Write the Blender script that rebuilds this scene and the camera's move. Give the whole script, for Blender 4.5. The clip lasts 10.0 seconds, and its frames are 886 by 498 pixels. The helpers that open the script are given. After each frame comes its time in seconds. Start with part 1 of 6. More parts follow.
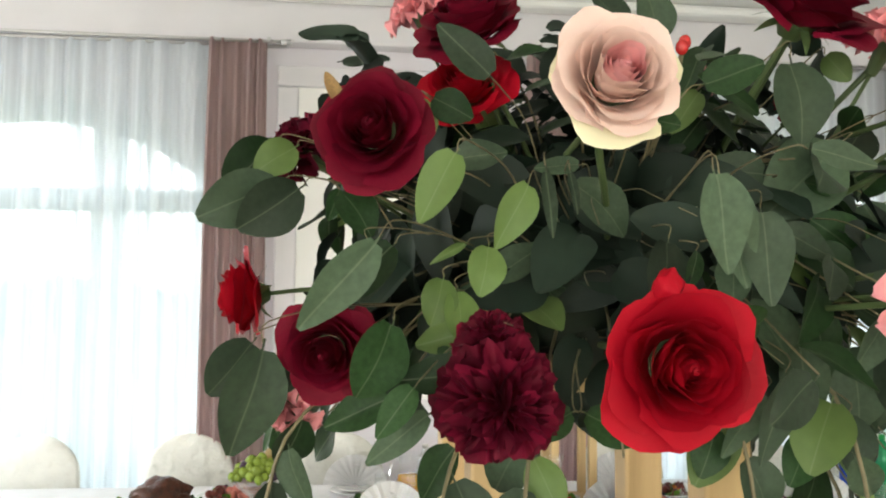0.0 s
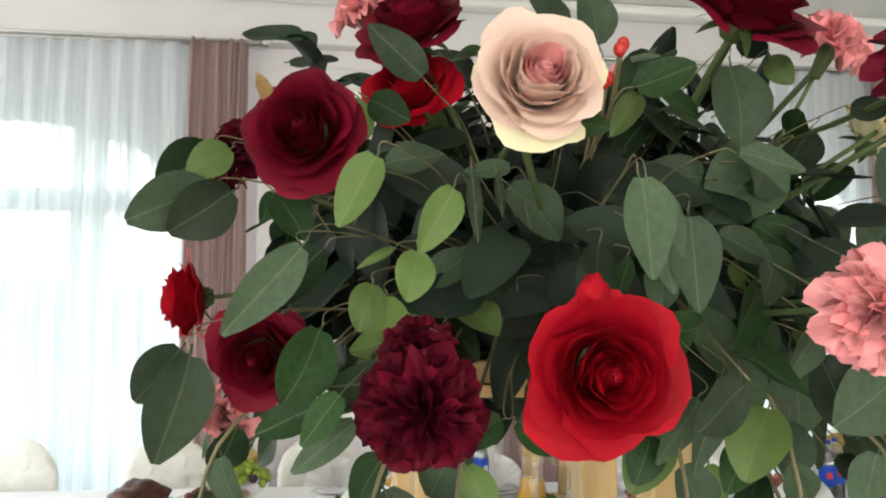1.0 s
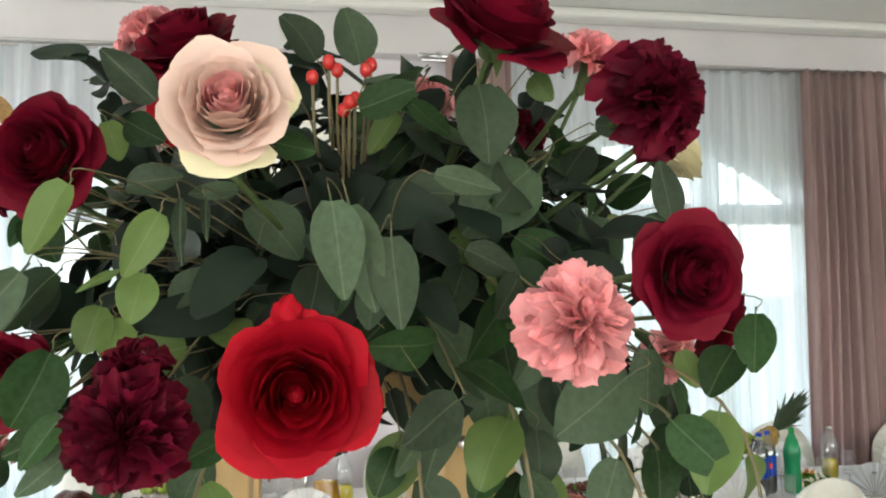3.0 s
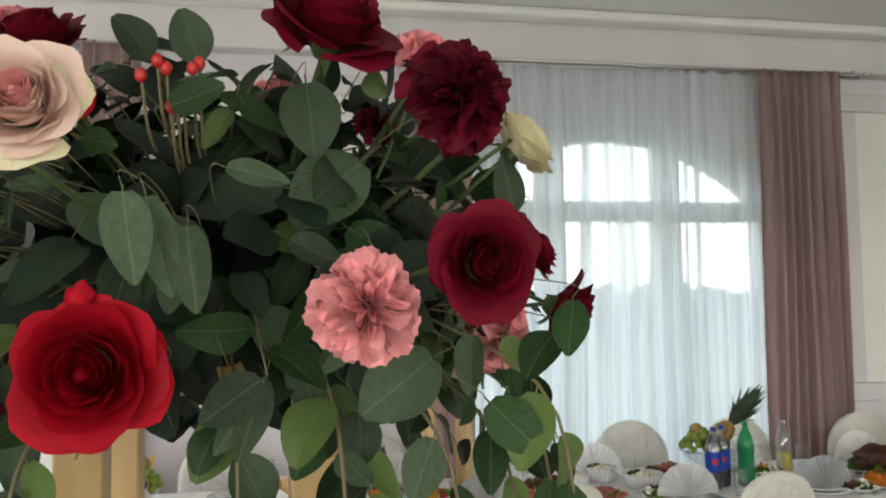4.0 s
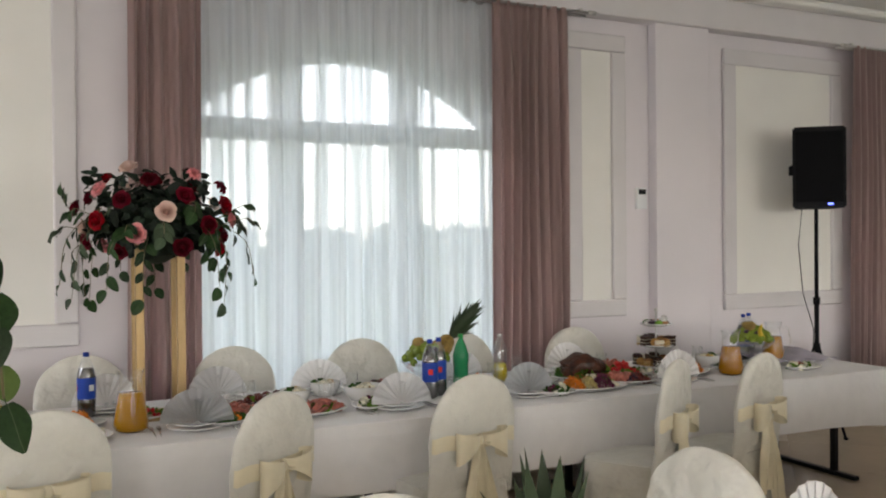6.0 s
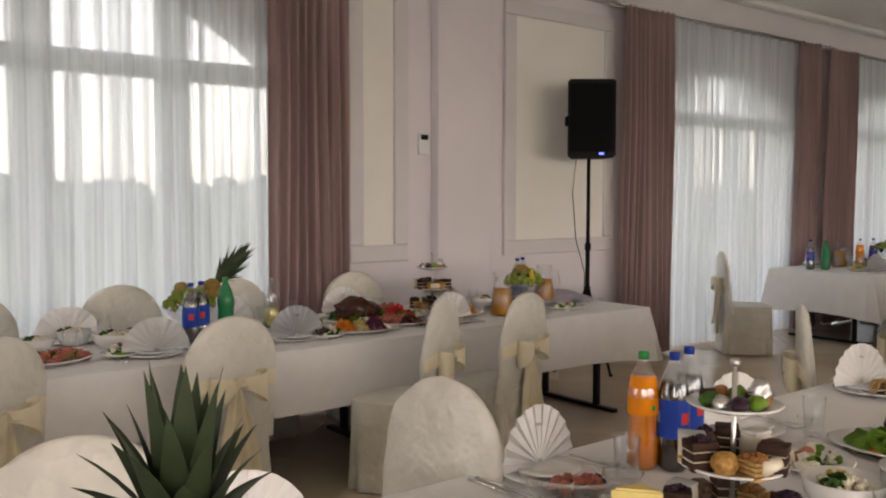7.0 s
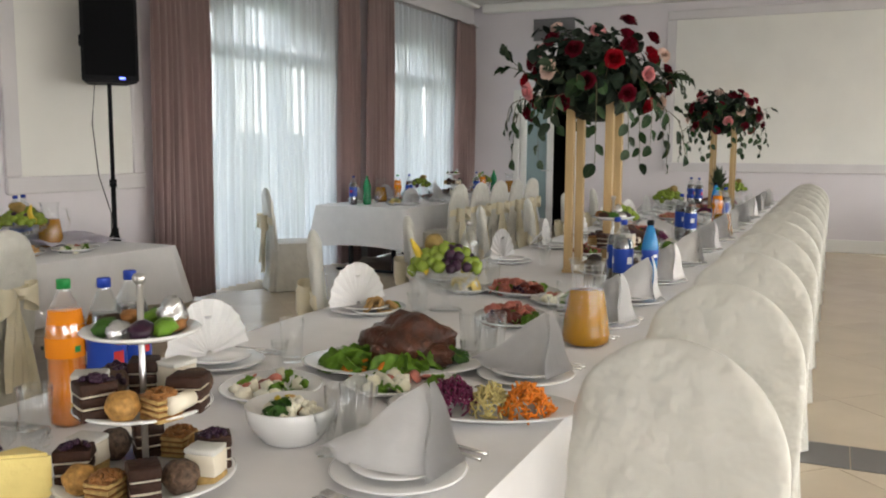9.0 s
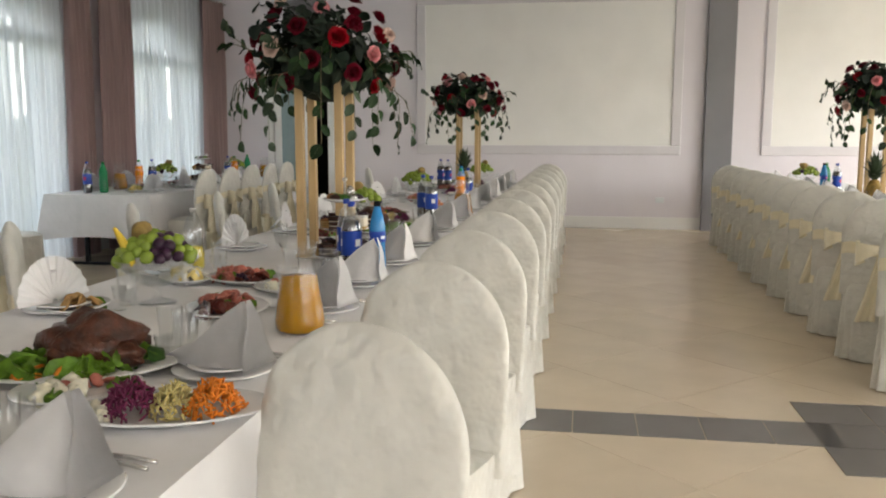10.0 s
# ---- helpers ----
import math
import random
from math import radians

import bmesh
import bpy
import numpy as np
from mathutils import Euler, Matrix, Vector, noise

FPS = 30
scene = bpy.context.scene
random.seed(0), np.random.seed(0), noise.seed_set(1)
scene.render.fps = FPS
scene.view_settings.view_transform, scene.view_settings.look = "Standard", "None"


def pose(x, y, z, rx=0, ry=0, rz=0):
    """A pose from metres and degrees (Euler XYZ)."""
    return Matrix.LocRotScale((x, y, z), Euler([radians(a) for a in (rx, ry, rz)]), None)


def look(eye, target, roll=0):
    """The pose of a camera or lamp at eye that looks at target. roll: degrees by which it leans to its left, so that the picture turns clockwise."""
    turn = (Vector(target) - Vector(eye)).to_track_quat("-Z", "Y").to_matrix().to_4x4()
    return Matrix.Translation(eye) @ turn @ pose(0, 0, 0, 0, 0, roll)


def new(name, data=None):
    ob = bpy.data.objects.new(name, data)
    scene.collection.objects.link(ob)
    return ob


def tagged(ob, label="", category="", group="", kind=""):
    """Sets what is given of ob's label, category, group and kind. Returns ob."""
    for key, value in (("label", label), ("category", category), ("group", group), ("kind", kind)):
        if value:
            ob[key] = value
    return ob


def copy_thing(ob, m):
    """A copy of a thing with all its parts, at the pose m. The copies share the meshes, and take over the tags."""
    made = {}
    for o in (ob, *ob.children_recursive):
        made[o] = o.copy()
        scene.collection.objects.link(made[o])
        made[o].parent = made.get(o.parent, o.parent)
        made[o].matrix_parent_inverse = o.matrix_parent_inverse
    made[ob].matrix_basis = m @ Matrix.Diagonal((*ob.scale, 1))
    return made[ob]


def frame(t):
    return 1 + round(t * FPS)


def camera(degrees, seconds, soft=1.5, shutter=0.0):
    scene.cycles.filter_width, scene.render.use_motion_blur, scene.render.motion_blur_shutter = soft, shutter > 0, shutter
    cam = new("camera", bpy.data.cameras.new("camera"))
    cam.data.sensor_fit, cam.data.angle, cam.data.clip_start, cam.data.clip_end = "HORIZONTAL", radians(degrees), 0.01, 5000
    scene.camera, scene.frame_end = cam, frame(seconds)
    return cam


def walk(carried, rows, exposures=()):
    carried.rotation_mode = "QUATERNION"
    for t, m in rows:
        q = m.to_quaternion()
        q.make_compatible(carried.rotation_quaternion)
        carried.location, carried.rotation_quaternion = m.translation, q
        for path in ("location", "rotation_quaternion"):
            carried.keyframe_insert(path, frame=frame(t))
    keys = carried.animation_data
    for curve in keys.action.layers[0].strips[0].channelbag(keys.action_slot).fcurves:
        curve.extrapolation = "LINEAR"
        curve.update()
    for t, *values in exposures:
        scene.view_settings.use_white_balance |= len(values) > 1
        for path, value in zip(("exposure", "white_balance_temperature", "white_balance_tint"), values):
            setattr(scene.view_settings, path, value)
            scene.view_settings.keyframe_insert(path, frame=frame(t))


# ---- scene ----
cam = camera(54.7, 10.0, 2.0)
PATH = [
    (0, (0.126, -0.091, 1.747), (0.354, 1.891, 1.874), 0.5),
    (0.5, (0.142, -0.088, 1.747), (0.377, 1.894, 1.879), 0.7),
    (1, (0.162, -0.087, 1.75), (0.418, 1.892, 1.879), 0.5),
    (1.5, (0.188, -0.089, 1.753), (0.475, 1.886, 1.881), 0.1),
    (2, (0.222, -0.092, 1.757), (0.53, 1.88, 1.883), -0.2),
    (2.5, (0.26, -0.099, 1.761), (0.588, 1.869, 1.89), -0.4),
    (4, (0.406, -0.169, 1.751), (0.795, 1.789, 1.878), -0.8),
    (4.5, (0.465, -0.181, 1.734), (0.92, 1.763, 1.84), -0.7),
    (5, (0.52, -0.205, 1.716), (1.083, 1.713, 1.782), -0.8),
    (6.5, (0.87, -0.259, 1.557), (1.903, 1.452, 1.492), -0.2),
    (7, (0.998, -0.251, 1.52), (2.225, 1.324, 1.401), 0.1),
    (7.5, (1.192, -0.222, 1.47), (2.589, 1.201, 1.308), 0.2),
    (8, (1.344, -0.231, 1.433), (2.882, 1.033, 1.24), 0.3),
    (8.5, (1.469, -0.247, 1.405), (3.151, 0.813, 1.19), 0.2),
    (9, (1.548, -0.271, 1.383), (3.355, 0.553, 1.15), 0.3),
    (9.5, (1.621, -0.33, 1.375), (3.52, 0.245, 1.124), 0.2),
    (10, (1.711, -0.423, 1.367), (3.667, -0.104, 1.1), 0.1),
]
EXPOSURES = [(0, 1.74, 6700, 4), (2.7, 1.74, 6600, 3), (4.0, 1.17, 6700, 6), (5.0, 1.19, 6800, 8), (6.5, 0.91, 7100, 14), (7.0, 0.79, 7600, 18), (8.0, 1.07, 8500, 21), (8.5, 1.22, 7500, 15), (9.0, 1.19, 6800, 10), (10.0, 1.12, 6900, 10)]
walk(cam, [(t, look(eye, target, roll)) for t, eye, target, roll in PATH], EXPOSURES)

# ---- light: an overcast sky through the windows ----
world = bpy.data.worlds.new("overcast_sky")
world.use_nodes = True
scene.world = world
wn, wl = world.node_tree.nodes, world.node_tree.links
sky = wn.new("ShaderNodeTexSky")
sky.sky_type, sky.sun_disc = "NISHITA", False
sky.sun_elevation, sky.sun_rotation = radians(48), radians(200)
grey = wn.new("ShaderNodeHueSaturation")
grey.inputs["Saturation"].default_value = 0.35
wl.new(sky.outputs[0], grey.inputs["Color"])
wl.new(grey.outputs[0], wn["Background"].inputs["Color"])
wn["Background"].inputs["Strength"].default_value = 0.37
sun = new("sun", bpy.data.lights.new("sun", "SUN"))
sun.data.energy, sun.data.angle, sun.data.color = 0.1, radians(25), (1, 0.95, 0.88)
sun.matrix_world = look((-3, -12, 14), (2, 0, 0))
# added fill lamps in unseen openings behind the walk and at its start
for eye, target, width, watts in (((-2.0, -7.15, 1.5), (-2.0, 0, 1.5), 2.6, 17), ((2.2, -7.15, 1.5), (2.2, 0, 1.5), 2.1, 17), ((6.4, -7.15, 1.5), (6.4, 0, 1.5), 2.6, 17), ((10.0, -7.15, 1.5), (10.0, 0, 1.5), 2.6, 22),
                                  ((12.85, -7.15, 1.5), (12.85, 0, 1.5), 2.1, 7), ((-4.15, -5.0, 1.8), (0, -5.0, 1.8), 2.7, 42), ((-4.15, 3.8, 1.8), (0, 3.8, 1.8), 1.5, 20)):
    lamp = new("window_daylight", bpy.data.lights.new("window_daylight", "AREA"))
    lamp.data.shape, lamp.data.size, lamp.data.size_y, lamp.data.energy, lamp.data.color = "RECTANGLE", width, 2.3, watts, (0.96, 0.98, 1.0)
    lamp.matrix_world = look(eye, target)

# ---- materials ----
def material(name, colour, rough=0.6, metal=0.0, vary=0.08, scale=8.0, bump=0.0, bump_scale=60.0, sheen=0.0, spec=0.5,
             island=0.0, objvary=0.0, trans=0.0, coat=0.0, stretch=(1, 1, 1), translucent=0.0, relief=0.01, bump_detail=4.0):
    m = bpy.data.materials.new(name)
    m.use_nodes = True
    nt = m.node_tree
    n, l = nt.nodes, nt.links
    b = n["Principled BSDF"]
    b.inputs["Roughness"].default_value, b.inputs["Metallic"].default_value = rough, metal
    b.inputs["Sheen Weight"].default_value, b.inputs["Coat Weight"].default_value = sheen, coat
    b.inputs["Transmission Weight"].default_value, b.inputs["Specular IOR Level"].default_value = trans, spec
    co = n.new("ShaderNodeTexCoord")
    mp = n.new("ShaderNodeMapping")
    mp.inputs["Scale"].default_value = stretch
    l.new(co.outputs["Object"], mp.inputs["Vector"])
    nz = n.new("ShaderNodeTexNoise")
    nz.inputs["Scale"].default_value, nz.inputs["Detail"].default_value = scale, 5
    l.new(mp.outputs[0], nz.inputs["Vector"])
    ramp = n.new("ShaderNodeMapRange")
    ramp.inputs["From Min"].default_value, ramp.inputs["From Max"].default_value = 0.3, 0.7
    ramp.inputs["To Min"].default_value, ramp.inputs["To Max"].default_value = 1 - vary, 1 + vary
    l.new(nz.outputs["Fac"], ramp.inputs["Value"])
    value = ramp.outputs[0]
    for kind, amount in (("island", island), ("object", objvary)):
        if amount:
            src = n.new("ShaderNodeNewGeometry" if kind == "island" else "ShaderNodeObjectInfo")
            r2 = n.new("ShaderNodeMapRange")
            r2.inputs["To Min"].default_value, r2.inputs["To Max"].default_value = 1 - amount, 1 + amount
            l.new(src.outputs["Random Per Island" if kind == "island" else "Random"], r2.inputs["Value"])
            mul = n.new("ShaderNodeMath")
            mul.operation = "MULTIPLY"
            l.new(value, mul.inputs[0]), l.new(r2.outputs[0], mul.inputs[1])
            value = mul.outputs[0]
    hsv = n.new("ShaderNodeHueSaturation")
    hsv.inputs["Color"].default_value = (*colour, 1)
    l.new(value, hsv.inputs["Value"])
    l.new(hsv.outputs[0], b.inputs["Base Color"])
    if bump:
        nb = n.new("ShaderNodeTexNoise")
        nb.inputs["Scale"].default_value, nb.inputs["Detail"].default_value = bump_scale, bump_detail
        l.new(mp.outputs[0], nb.inputs["Vector"])
        bp = n.new("ShaderNodeBump")
        bp.inputs["Strength"].default_value, bp.inputs["Distance"].default_value = bump, relief
        l.new(nb.outputs["Fac"], bp.inputs["Height"])
        l.new(bp.outputs[0], b.inputs["Normal"])
    if translucent:
        tr = n.new("ShaderNodeBsdfTranslucent")
        l.new(hsv.outputs[0], tr.inputs["Color"])
        mix = n.new("ShaderNodeMixShader")
        mix.inputs[0].default_value = translucent
        l.new(b.outputs[0], mix.inputs[1]), l.new(tr.outputs[0], mix.inputs[2])
        l.new(mix.outputs[0], n["Material Output"].inputs["Surface"])
    return m


def clear(name, colour=(1, 1, 1), opacity=0.12, rough=0.03):
    """Thin glass or clear plastic: mostly see-through, with a real gloss."""
    m = bpy.data.materials.new(name)
    m.use_nodes = True
    n, l = m.node_tree.nodes, m.node_tree.links
    n.remove(n["Principled BSDF"])
    b = n.new("ShaderNodeBsdfGlossy")
    b.inputs["Color"].default_value, b.inputs["Roughness"].default_value = (*colour, 1), rough
    t = n.new("ShaderNodeBsdfTransparent")
    t.inputs["Color"].default_value = (*[0.5 + c / 2 for c in colour], 1)
    mix = n.new("ShaderNodeMixShader")
    fr = n.new("ShaderNodeMath")
    fr.operation = "POWER"
    fr.inputs[1].default_value = 4.0
    lw = n.new("ShaderNodeLayerWeight")
    l.new(lw.outputs["Facing"], fr.inputs[0])
    add = n.new("ShaderNodeMath")
    add.operation, add.use_clamp = "ADD", True
    add.inputs[1].default_value = opacity
    l.new(fr.outputs[0], add.inputs[0]), l.new(add.outputs[0], mix.inputs[0])
    l.new(t.outputs[0], mix.inputs[1]), l.new(b.outputs[0], mix.inputs[2])
    l.new(mix.outputs[0], n["Material Output"].inputs["Surface"])
    return m


def sheer(name):
    m = bpy.data.materials.new(name)
    m.use_nodes = True
    n, l = m.node_tree.nodes, m.node_tree.links
    d = n["Principled BSDF"]
    d.inputs["Base Color"].default_value, d.inputs["Roughness"].default_value = (0.86, 0.89, 0.92, 1), 0.9
    tl = n.new("ShaderNodeBsdfTranslucent")
    tl.inputs["Color"].default_value = (0.82, 0.87, 0.90, 1)
    tp = n.new("ShaderNodeBsdfTransparent")
    m1, m2 = n.new("ShaderNodeMixShader"), n.new("ShaderNodeMixShader")
    m1.inputs[0].default_value = 0.6
    co, wv = n.new("ShaderNodeTexCoord"), n.new("ShaderNodeTexNoise")
    mp = n.new("ShaderNodeMapping")
    mp.inputs["Scale"].default_value = (2.8, 2.8, 0.03)
    l.new(co.outputs["Object"], mp.inputs["Vector"]), l.new(mp.outputs[0], wv.inputs["Vector"])
    rg = n.new("ShaderNodeMapRange")
    rg.inputs["From Min"].default_value, rg.inputs["From Max"].default_value = 0.37, 0.60
    rg.inputs["To Min"].default_value, rg.inputs["To Max"].default_value = 0.77, 0.985
    l.new(wv.outputs["Fac"], rg.inputs["Value"]), l.new(rg.outputs[0], m2.inputs[0])
    l.new(d.outputs[0], m1.inputs[1]), l.new(tl.outputs[0], m1.inputs[2])
    l.new(tp.outputs[0], m2.inputs[1]), l.new(m1.outputs[0], m2.inputs[2])
    l.new(m2.outputs[0], n["Material Output"].inputs["Surface"])
    return m


M_WALL = material("lilac_white_wall_paint", (0.81, 0.765, 0.805), 0.7, vary=0.03, scale=1.5, bump=0.05, bump_scale=200)
M_PANEL = material("cream_panel_paint", (0.90, 0.885, 0.85), 0.55, vary=0.03, scale=2, bump=0.04, bump_scale=150)
M_MOULD = material("grey_white_moulding", (0.74, 0.71, 0.73), 0.55, vary=0.03, scale=3)
M_CEIL = material("ceiling_paint", (0.88, 0.87, 0.85), 0.8, vary=0.02, scale=1)
M_PILL = material("grey_pillar_paint", (0.22, 0.215, 0.23), 0.6, vary=0.05, scale=2)
M_TILE = material("cream_floor_tile", (0.68, 0.57, 0.43), 0.22, vary=0.06, scale=2.5, objvary=0.04, bump=0.02, bump_scale=20)
M_GROUT = material("tile_grout", (0.57, 0.49, 0.38), 0.8, vary=0.08)
M_STRIPE = material("grey_floor_tile", (0.16, 0.15, 0.15), 0.3, vary=0.1, scale=3, objvary=0.08)
M_CURTAIN = material("mauve_velvet_curtain", (0.54, 0.385, 0.37), 0.85, vary=0.12, scale=6, sheen=0.5, stretch=(1, 1, 0.15), bump=0.15, bump_scale=300)
M_SHEER = sheer("white_sheer_voile")
M_PVC = material("white_window_plastic", (0.80, 0.82, 0.84), 0.35, vary=0.02)
M_GLASS = clear("window_glass", (1, 1, 1), 0.02)
M_STEEL = material("brushed_steel", (0.62, 0.61, 0.60), 0.28, 1.0, vary=0.05, scale=30)
M_CHROME = material("polished_cutlery_steel", (0.72, 0.71, 0.70), 0.14, 1.0, vary=0.04)
M_CLOTH = material("white_damask_tablecloth", (0.80, 0.78, 0.78), 0.75, vary=0.03, scale=10, sheen=0.2, bump=0.12, bump_scale=25)
M_COVER = material("ivory_satin_chair_cover", (0.69, 0.67, 0.61), 0.36, vary=0.06, scale=9, sheen=0.1, bump=0.85, bump_scale=15, relief=0.022, bump_detail=2.0)
M_BOW = material("cream_satin_ribbon", (0.80, 0.72, 0.53), 0.38, vary=0.06, scale=12, sheen=0.3, bump=0.25, bump_scale=40)
M_BLACK = material("black_plastic", (0.010, 0.010, 0.012), 0.6, spec=0.15, vary=0.2, scale=40, bump=0.15, bump_scale=400)
M_GRILLE = material("black_speaker_grille", (0.006, 0.006, 0.007), 0.8, spec=0.1, vary=0.3, scale=200)
M_LEGS = material("black_steel_table_leg", (0.02, 0.02, 0.022), 0.4, 0.6, vary=0.1)
M_GOLD = material("gold_painted_wood", (0.50, 0.34, 0.16), 0.42, 0.25, vary=0.15, scale=5, bump=0.08, bump_scale=40, stretch=(6, 6, 0.6))
M_LEAF_RAW = material("eucalyptus_leaf", (0.045, 0.070, 0.040), 0.5, spec=0.2, vary=0.16, scale=12, objvary=0.6, bump=0.05, bump_scale=70, translucent=0.18)
M_LEAFL_RAW = material("young_eucalyptus_leaf", (0.115, 0.18, 0.05), 0.48, spec=0.3, vary=0.08, scale=4, objvary=0.25, bump=0.03, bump_scale=50, translucent=0.25)
# near-black copy of the leaf colour, holding the shade inside the bouquets
M_LEAF_SHADED = material("shaded_foliage", (0.010, 0.020, 0.012), 0.6, spec=0.3, vary=0.3, scale=14, island=0.4, translucent=0.1)


def veined(m, strength=0.13):
    """Adds a pale midrib and faint side veins along a leaf's own length."""
    n, l = m.node_tree.nodes, m.node_tree.links
    hsv = n["Hue/Saturation/Value"]
    co, sep = n.new("ShaderNodeTexCoord"), n.new("ShaderNodeSeparateXYZ")
    l.new(co.outputs["Object"], sep.inputs[0])
    ab = n.new("ShaderNodeMath")
    ab.operation = "ABSOLUTE"
    l.new(sep.outputs["X"], ab.inputs[0])
    rib = n.new("ShaderNodeMapRange")
    rib.inputs["From Min"].default_value, rib.inputs["From Max"].default_value = 0.004, 0.013
    rib.inputs["To Min"].default_value, rib.inputs["To Max"].default_value = strength, 0.0
    l.new(ab.outputs[0], rib.inputs["Value"])
    mix = n.new("ShaderNodeMix")
    mix.data_type = "RGBA"
    mix.inputs["B"].default_value = (0.34, 0.38, 0.24, 1)
    l.new(rib.outputs[0], mix.inputs["Factor"])
    users = [k.to_socket for k in hsv.outputs[0].links]
    l.new(hsv.outputs[0], mix.inputs["A"])
    for s in users:
        l.new(mix.outputs["Result"], s)
    return m


M_LEAF_GREEN = veined(material("green_foliage_leaf", (0.020, 0.048, 0.015), 0.5, spec=0.2, vary=0.2, scale=12, objvary=0.5, bump=0.05, bump_scale=60, translucent=0.18), 0.16)
M_LEAF, M_LEAFL = veined(M_LEAF_RAW), veined(M_LEAFL_RAW)
M_TWIG = material("reddish_green_twig", (0.15, 0.125, 0.065), 0.6, vary=0.3, scale=30)
M_ROSE_RED = material("scarlet_rose_petal", (0.34, 0.003, 0.013), 0.55, spec=0.12, vary=0.16, scale=30, objvary=0.22, bump=0.1, bump_scale=90, translucent=0.15)
M_ROSE_DARK = material("crimson_rose_petal", (0.135, 0.003, 0.015), 0.6, spec=0.12, vary=0.2, scale=30, objvary=0.28, bump=0.1, bump_scale=90, translucent=0.12)
M_ROSE_PALE = material("pale_pink_rose_petal", (0.80, 0.60, 0.53), 0.55, spec=0.12, vary=0.06, scale=20, objvary=0.07, bump=0.06, bump_scale=60, translucent=0.25)
M_ROSE_CREAM = material("cream_rose_petal", (0.78, 0.72, 0.50), 0.55, spec=0.12, vary=0.08, scale=20, objvary=0.07, bump=0.06, bump_scale=60, translucent=0.25)
M_ROSE_HEART = material("pink_rose_heart", (0.80, 0.40, 0.40), 0.55, spec=0.12, vary=0.1, scale=20, objvary=0.1, translucent=0.2)
M_CARN_DARK = material("burgundy_carnation", (0.085, 0.002, 0.012), 0.65, spec=0.12, vary=0.35, scale=50, island=0.4, translucent=0.1)
M_CARN_PINK = material("pink_carnation", (0.80, 0.34, 0.36), 0.6, spec=0.12, vary=0.12, scale=50, island=0.3, translucent=0.22)
M_BERRY = material("red_hypericum_berry", (0.42, 0.02, 0.02), 0.25, vary=0.2, scale=60)
M_STEM = material("green_stem", (0.06, 0.095, 0.03), 0.55, vary=0.2, scale=30)
# the passage's lack of light is put into this near-black colour
M_DARK = material("passage_darkness", (0.03, 0.03, 0.032), 0.9, vary=0.1)

# ---- helpers of this scene ----
def mesh(name, verts, faces, smooth=True):
    me = bpy.data.meshes.new(name)
    me.from_pydata([tuple(v) for v in verts], [], faces)
    if smooth:
        me.polygons.foreach_set("use_smooth", [True] * len(me.polygons))
    me.update()
    return me


def put(name, me, mat, parent=None, label="", m=None):
    """One object on a mesh, with its own material slot, so that alike pieces share the mesh."""
    ob = new(name, me)
    if not me.materials:
        me.materials.append(mat)
    if me.materials[0] is not mat:
        ob.material_slots[0].link = "OBJECT"
        ob.material_slots[0].material = mat
    ob.parent = parent
    if m is not None:
        ob.matrix_basis = m
    if label:
        ob["label"] = label
    return ob


def part(name, bm, mat, parent=None, label="", smooth=True, m=None):
    me = bpy.data.meshes.new(name)
    bm.to_mesh(me)
    bm.free()
    if smooth:
        me.polygons.foreach_set("use_smooth", [True] * len(me.polygons))
    return put(name, me, mat, parent, label, m)


def thing(name, label, category, m=None, group="", kind=""):
    ob = new(name)
    ob.empty_display_size = 0.1
    if m is not None:
        ob.matrix_basis = m
    return tagged(ob, label, category, group, kind)


def box(x0, y0, z0, x1, y1, z1, bevel=0.0, bm=None):
    bm = bm or bmesh.new()
    r = bmesh.ops.create_cube(bm, size=1)
    for v in r["verts"]:
        v.co = Vector(((x0 + x1) / 2 + v.co.x * (x1 - x0), (y0 + y1) / 2 + v.co.y * (y1 - y0), (z0 + z1) / 2 + v.co.z * (z1 - z0)))
    if bevel:
        es = list({e for v in r["verts"] for e in v.link_edges})
        bmesh.ops.bevel(bm, geom=es, offset=bevel, segments=2, affect="EDGES", profile=0.5)
    return bm


def lathe(profile, n=24, bm=None, at=(0, 0, 0)):
    """Turns (radius, height) pairs round the z axis."""
    bm = bm or bmesh.new()
    rings = []
    for r, z in profile:
        if r < 1e-5:
            rings.append([bm.verts.new((at[0], at[1], at[2] + z))])
        else:
            rings.append([bm.verts.new((at[0] + r * math.cos(2 * math.pi * i / n), at[1] + r * math.sin(2 * math.pi * i / n), at[2] + z)) for i in range(n)])
    for a, b in zip(rings, rings[1:]):
        for i in range(n):
            j = (i + 1) % n
            if len(a) == 1 and len(b) == 1:
                continue
            if len(a) == 1:
                bm.faces.new((a[0], b[j], b[i]))
            elif len(b) == 1:
                bm.faces.new((a[i], a[j], b[0]))
            else:
                bm.faces.new((a[i], a[j], b[j], b[i]))
    return bm


